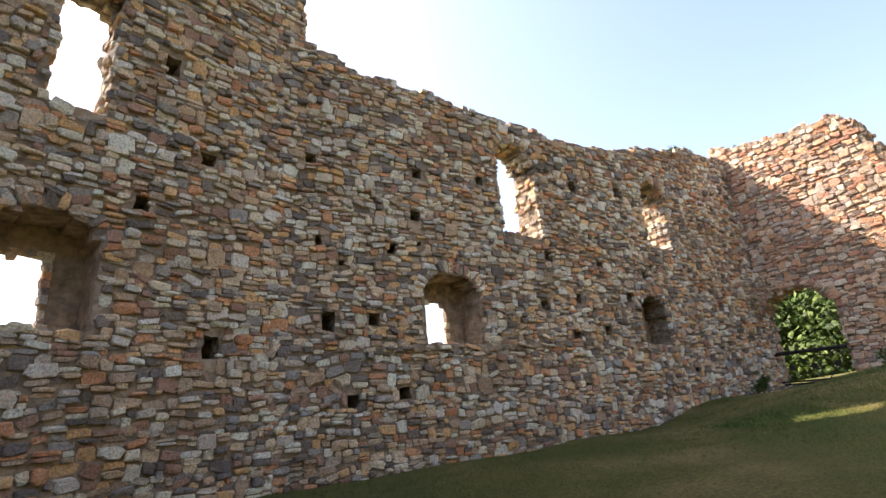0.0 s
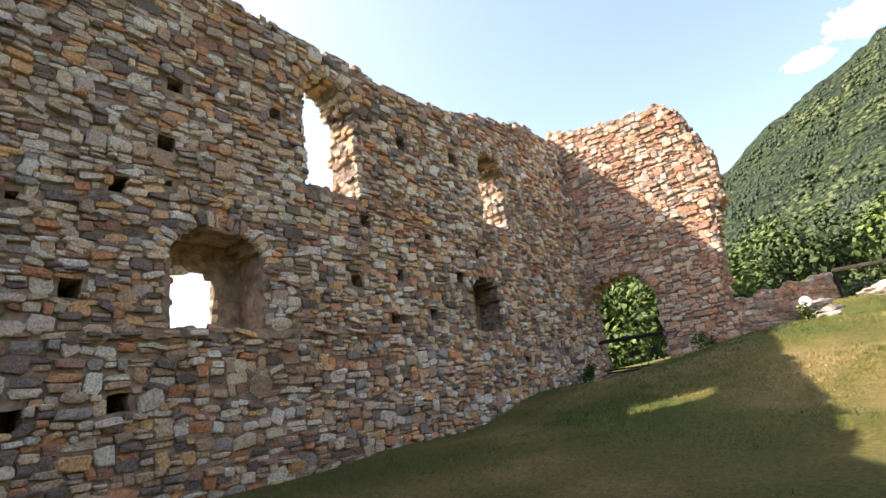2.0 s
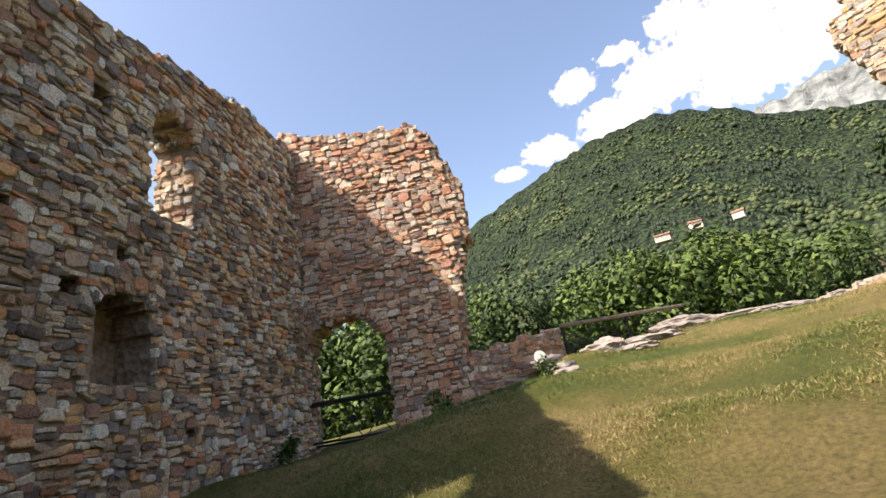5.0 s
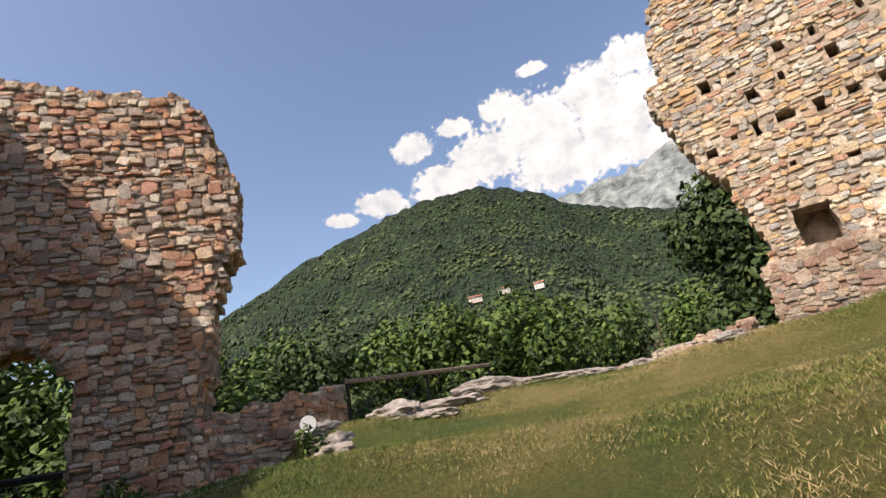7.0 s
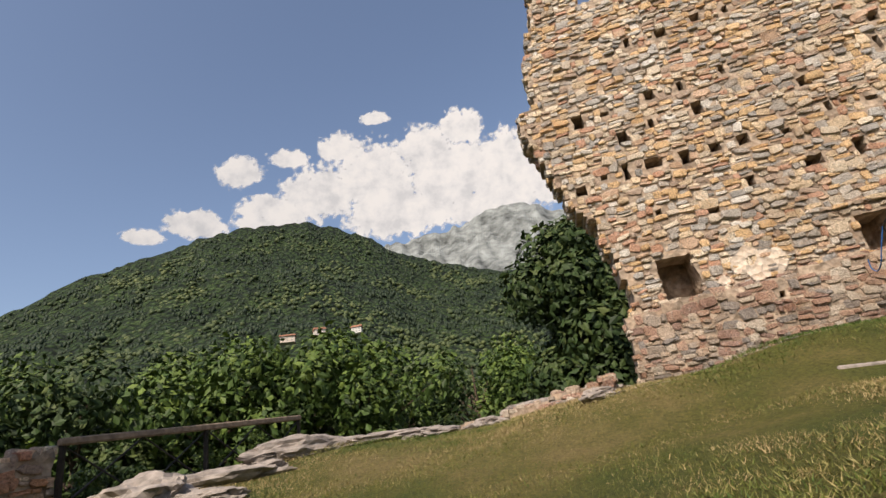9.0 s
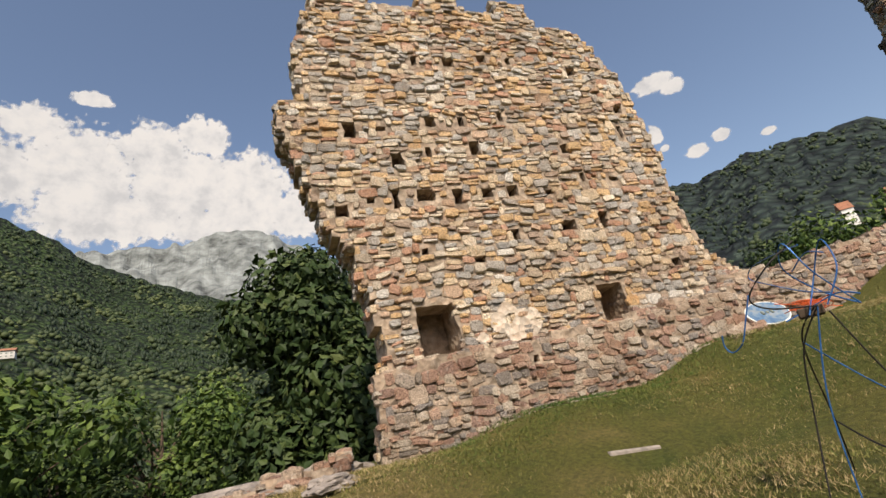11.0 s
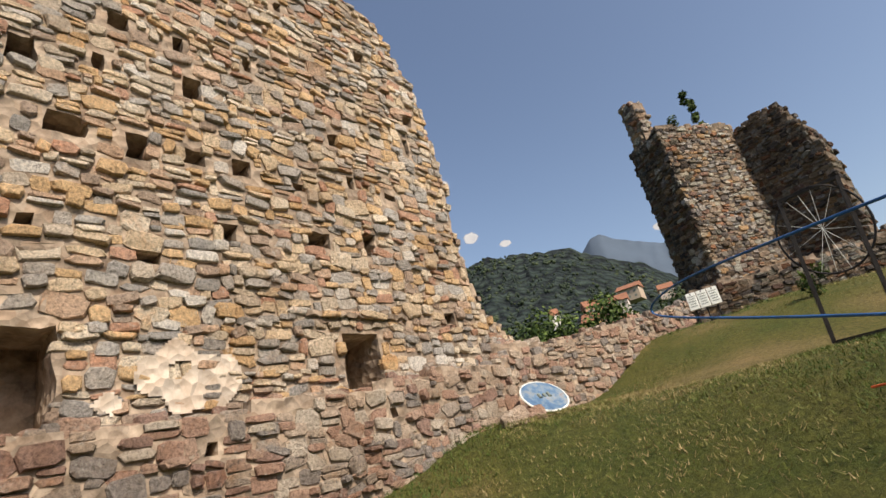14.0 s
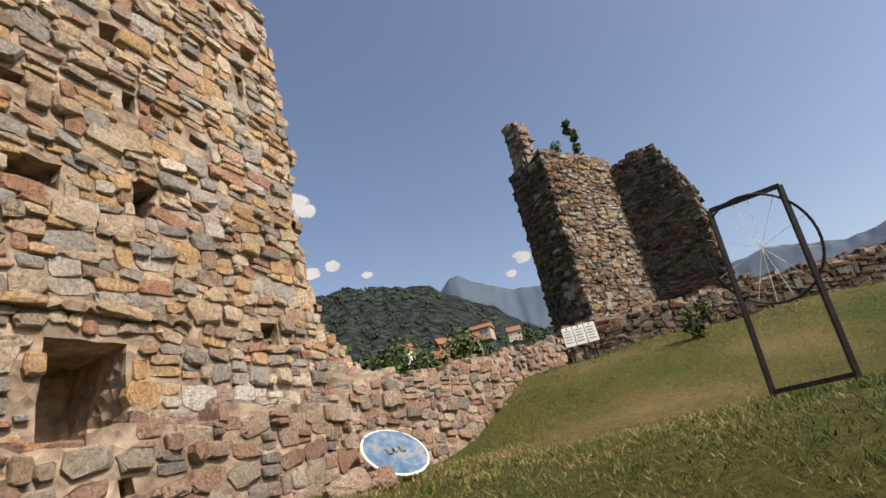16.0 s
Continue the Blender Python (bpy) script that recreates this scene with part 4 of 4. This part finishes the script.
def grass(count, seed):
    rng = random.Random(seed)
    v, f, t = [], [], []
    made = 0
    while made < count:
        if rng.random() < .6:
            x, y = rng.uniform(6, 20), rng.uniform(-6, 14)
        else:
            x, y = rng.uniform(-3, 20), rng.uniform(-11, 16)
        if (x - A0[0]) * NA[0] + (y - A0[1]) * NA[1] > -.1 or (x - B0[0]) * NB[0] + (y - B0[1]) * NB[1] > 1.6 + max(0, y - 4) * .3 or (x - E0[0]) * NE[0] + (y - E0[1]) * NE[1] > 2.5:
            continue
        if y < 4 and (x - B0[0]) * NB[0] + (y - B0[1]) * NB[1] > -.25:
            continue
        z = ground_z(x, y) - .01
        dry = min(max((.2 if x < 8 else .56) + .9 * noise.noise((x * .3, y * .3, 4)) + .5 * noise.noise((x * 1.7, y * 1.7, 9)) + rng.gauss(0, .22), 0), 1)
        for _ in range(4):
            a, h, w = rng.uniform(0, 6.28), rng.uniform(.02, .06), rng.uniform(.003, .007)
            px, py = x + rng.gauss(0, .06), y + rng.gauss(0, .06)
            lx, ly = rng.gauss(0, .035), rng.gauss(0, .035)
            k = len(v)
            v += [(px - math.cos(a) * w, py - math.sin(a) * w, z), (px + math.cos(a) * w, py + math.sin(a) * w, z), (px + lx, py + ly, z + h)]
            f.append((k, k + 1, k + 2))
            t += [dry] * 3
        made += 1
    ob = mesh_object("grass", v, f, M_BLADE, tones=t)
    return tagged(ob, "short partly dry grass on the sloping yard", "grass", kind="stuff")


grass(75000, 7)


# ---- distance ----
def ridge(name, label, profile, dist, material, seed, rough, depth=900, smooth=True):
    az = np.arange(profile[0][0], profile[-1][0] + .01, .25)
    verts, faces, rows_n = [], [], 26
    for k in range(rows_n):
        f = k / (rows_n - 1)
        r = dist - depth * (1 - f)
        for a in az:
            x, y = CX + r * math.sin(radians(a)), CY + r * math.cos(radians(a))
            top = dist * math.tan(radians(interp(a, profile)))
            z = -30 + (top + 30) * f ** 1.1
            rid = 1 - abs(noise.noise((a * .45, f * 2.2, seed))) * 2
            z += rough * (rid * .5 + 1.3 * noise.noise((x * .006, y * .006, seed)) + .7 * noise.noise((x * .02, y * .02, seed))) * f * (1.0 if f < .97 else .4)
            verts.append((x, y, z))
    n = len(az)
    for k in range(rows_n - 1):
        for i in range(n - 1):
            faces.append((k * n + i, k * n + i + 1, (k + 1) * n + i + 1, (k + 1) * n + i))
    ob = mesh_object(name, verts, faces, material, smooth)
    return tagged(ob, label, "mountain", kind="structure")


ridge("backdrop_peak", "bare grey rocky mountain with pale gullies", [(82, 20), (87.1, 22.8), (91.3, 23.0), (94.1, 23.0), (97, 23.9), (100, 24.6), (103, 24.9), (105, 24.4), (109, 22.6), (112, 20.6), (118, 17), (126, 14), (134, 10)], 2600, M_PEAK, 3, 60, 1300, False)
ridge("backdrop_range", "distant mountain range coloured blue to stand for haze", [(160, 10), (166, 14.0), (170.3, 17.0), (171.6, 18.1), (172.8, 18.4), (175, 17.2), (178.2, 15.6), (181.4, 15.2), (185, 14), (190, 11.5), (195, 9.5), (200, 11.2), (204, 11.9), (207, 11.2), (210, 10.2), (213, 10.6), (220, 10), (232, 9)], 3000, M_HAZE, 6, 28, 900)


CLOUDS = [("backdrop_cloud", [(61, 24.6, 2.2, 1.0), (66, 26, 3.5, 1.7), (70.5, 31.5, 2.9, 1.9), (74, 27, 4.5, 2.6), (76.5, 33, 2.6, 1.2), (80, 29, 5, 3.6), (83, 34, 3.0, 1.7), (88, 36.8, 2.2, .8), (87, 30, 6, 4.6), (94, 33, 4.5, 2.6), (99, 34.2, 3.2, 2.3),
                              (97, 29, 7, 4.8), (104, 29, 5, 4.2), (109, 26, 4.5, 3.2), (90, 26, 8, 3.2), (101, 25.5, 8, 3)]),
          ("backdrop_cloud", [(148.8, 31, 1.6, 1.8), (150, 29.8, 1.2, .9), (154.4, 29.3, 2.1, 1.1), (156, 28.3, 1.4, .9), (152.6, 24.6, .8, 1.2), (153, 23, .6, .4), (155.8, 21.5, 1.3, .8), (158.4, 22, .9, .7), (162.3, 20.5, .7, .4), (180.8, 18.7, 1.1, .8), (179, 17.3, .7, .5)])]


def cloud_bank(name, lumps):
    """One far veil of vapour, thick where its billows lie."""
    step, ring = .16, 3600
    a0, a1 = min(c[0] - c[2] * 1.6 for c in lumps), max(c[0] + c[2] * 1.6 for c in lumps)
    e0, e1 = min(c[1] - c[3] * 1.8 for c in lumps), max(c[1] + c[3] * 1.8 for c in lumps)
    na, ne = int((a1 - a0) / step) + 1, int((e1 - e0) / step) + 1
    verts, faces, dens = [], [], []
    for j in range(ne):
        for i in range(na):
            a, e = a0 + i * step, e0 + j * step
            verts.append((CX + ring * math.sin(radians(a)), CY + ring * math.cos(radians(a)), 1 + ring * math.tan(radians(e))))
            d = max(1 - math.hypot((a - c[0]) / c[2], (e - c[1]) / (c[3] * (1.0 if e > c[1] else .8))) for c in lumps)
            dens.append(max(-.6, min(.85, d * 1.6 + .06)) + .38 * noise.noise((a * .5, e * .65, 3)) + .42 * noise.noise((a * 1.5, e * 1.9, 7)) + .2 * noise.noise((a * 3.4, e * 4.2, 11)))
    for j in range(ne - 1):
        for i in range(na - 1):
            k = j * na + i
            if max(dens[k], dens[k + 1], dens[k + na], dens[k + na + 1]) > -.35:
                faces.append((k, k + 1, k + na + 1, k + na))
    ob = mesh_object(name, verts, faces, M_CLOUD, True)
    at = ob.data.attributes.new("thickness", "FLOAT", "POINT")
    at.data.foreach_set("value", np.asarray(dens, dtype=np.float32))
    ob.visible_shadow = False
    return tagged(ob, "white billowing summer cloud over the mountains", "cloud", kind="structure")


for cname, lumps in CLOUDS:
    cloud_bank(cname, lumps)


# ---- woods on the valley sides ----
def hillside(x, y):
    """Height of the valley side, as the ground has it beyond the yard."""
    r = math.hypot(x - CX, y - CY)
    a = math.degrees(math.atan2(x - CX, y - CY))
    z = 1.0 + r * math.tan(radians(-8.5 + (interp(a, RIDGE) + 8.5) * ((r - 40) / 860) ** 0.55))
    return z + min(r * 0.012, 7) * (noise.noise((x * 0.09, y * 0.09, 1)) + 0.8 * noise.noise((x * 0.03, y * 0.03, 5))) + r * 0.02 * noise.noise((x * 0.006, y * 0.006, 9))


def woods(count, seed):
    rng = random.Random(seed)
    bm = bmesh.new()
    bmesh.ops.create_icosphere(bm, subdivisions=1, radius=1)
    ball = [v.co.copy() for v in bm.verts]
    tri = [tuple(v.index for v in f.verts) for f in bm.faces]
    bm.free()
    v, f, t = [], [], []
    for _ in range(count):
        a = rng.uniform(22, 118) if rng.random() < .86 else rng.uniform(144, 184)
        r = 60 + 820 * rng.random() ** .8
        x, y = CX + r * math.sin(radians(a)), CY + r * math.cos(radians(a))
        z = hillside(x, y)
        patch_tone = noise.noise((x * .012, y * .012, 2)) + .5 * noise.noise((x * .04, y * .04, 6))
        conifer = r > 420 and patch_tone < .1
        w = rng.uniform(1.2, 2.7) * (1 + r / 1600) * (.6 if conifer else 1)
        h = w * (1.7 if conifer else .85)
        tone = min(max(.42 + .6 * patch_tone + rng.gauss(0, .12) - (.25 if conifer else 0) - r * .00012 - (.3 if a > 140 else 0), 0), 1)
        base = len(v)
        for p in ball:
            k = 1 + rng.uniform(-.25, .25)
            v.append((x + p.x * w * k, y + p.y * w * k, z + h * .2 + p.z * h * k))
        f += [tuple(base + q for q in g) for g in tri]
        t += [tone] * len(ball)
    ob = mesh_object("woods", v, f, M_WOODS, True, tones=t)
    return tagged(ob, "mixed broadleaf and conifer woods covering the valley side", "woods", kind="stuff")


woods(20000, 19)


# ---- houses in the valley ----
def house(az, el, r, w, d, h, colour, seed):
    x, y = stand(az, r)
    z = 1.5 + r * math.tan(radians(el))
    root = tagged(new("house"), "plastered village house with a terracotta roof", "house", "village houses")
    mt = plain("house_plaster", colour, .9, 0, 2, .1)
    child(box("wall", (w, d, h), mt, Matrix.Translation((0, 0, h / 2 - 2)) , 0), root)
    v = [(-w * .56, -d * .6, h - 2.05), (w * .56, -d * .6, h - 2.05), (w * .56, d * .6, h - 2.05), (-w * .56, d * .6, h - 2.05), (-w * .56, 0, h - .3), (w * .56, 0, h - .3)]
    child(mesh_object("roof", v, [(0, 1, 5, 4), (2, 3, 4, 5), (0, 4, 3), (1, 2, 5), (3, 2, 1, 0)], M_ROOF), root)
    for i in range(3):
        for j in range(2):
            child(box("window", (w * .12, d + .12, h * .16), M_INK, Matrix.Translation((w * (-.3 + .3 * i), 0, -2 + h * (.3 + .38 * j))), 0), root)
    root.matrix_world = pose(x, y, z, 0, 0, -az + seed % 40 - 20)
    return root


for i, (az, el, r, w, h, c) in enumerate([(165.5, 10.3, 95, 7, 8, (.62, .42, .18)), (167.6, 10.9, 105, 7, 8, (.55, .33, .25)), (166.5, 12.2, 120, 8, 7, (.5, .3, .2)), (169.6, 12.0, 120, 9, 7, (.62, .55, .48)), (169, 10.0, 105, 7, 6, (.7, .66, .6)),
                                          (171.6, 13.0, 150, 14, 7, (.5, .4, .3)), (175, 12.2, 150, 9, 6, (.6, .5, .42)), (162.5, 12.3, 120, 5, 7, (.75, .72, .68)), (74.6, 13.9, 300, 18, 6, (.55, .47, .40)), (78, 14.3, 300, 14, 6, (.58, .52, .46)), (82.1, 14.1, 300, 13, 6, (.56, .54, .50))]):
    house(az, el - (1.4 if az > 100 else .3), r, w * (.42 if az > 100 else .45), w * .4, h * (.5 if az > 100 else .6), c, i * 17)
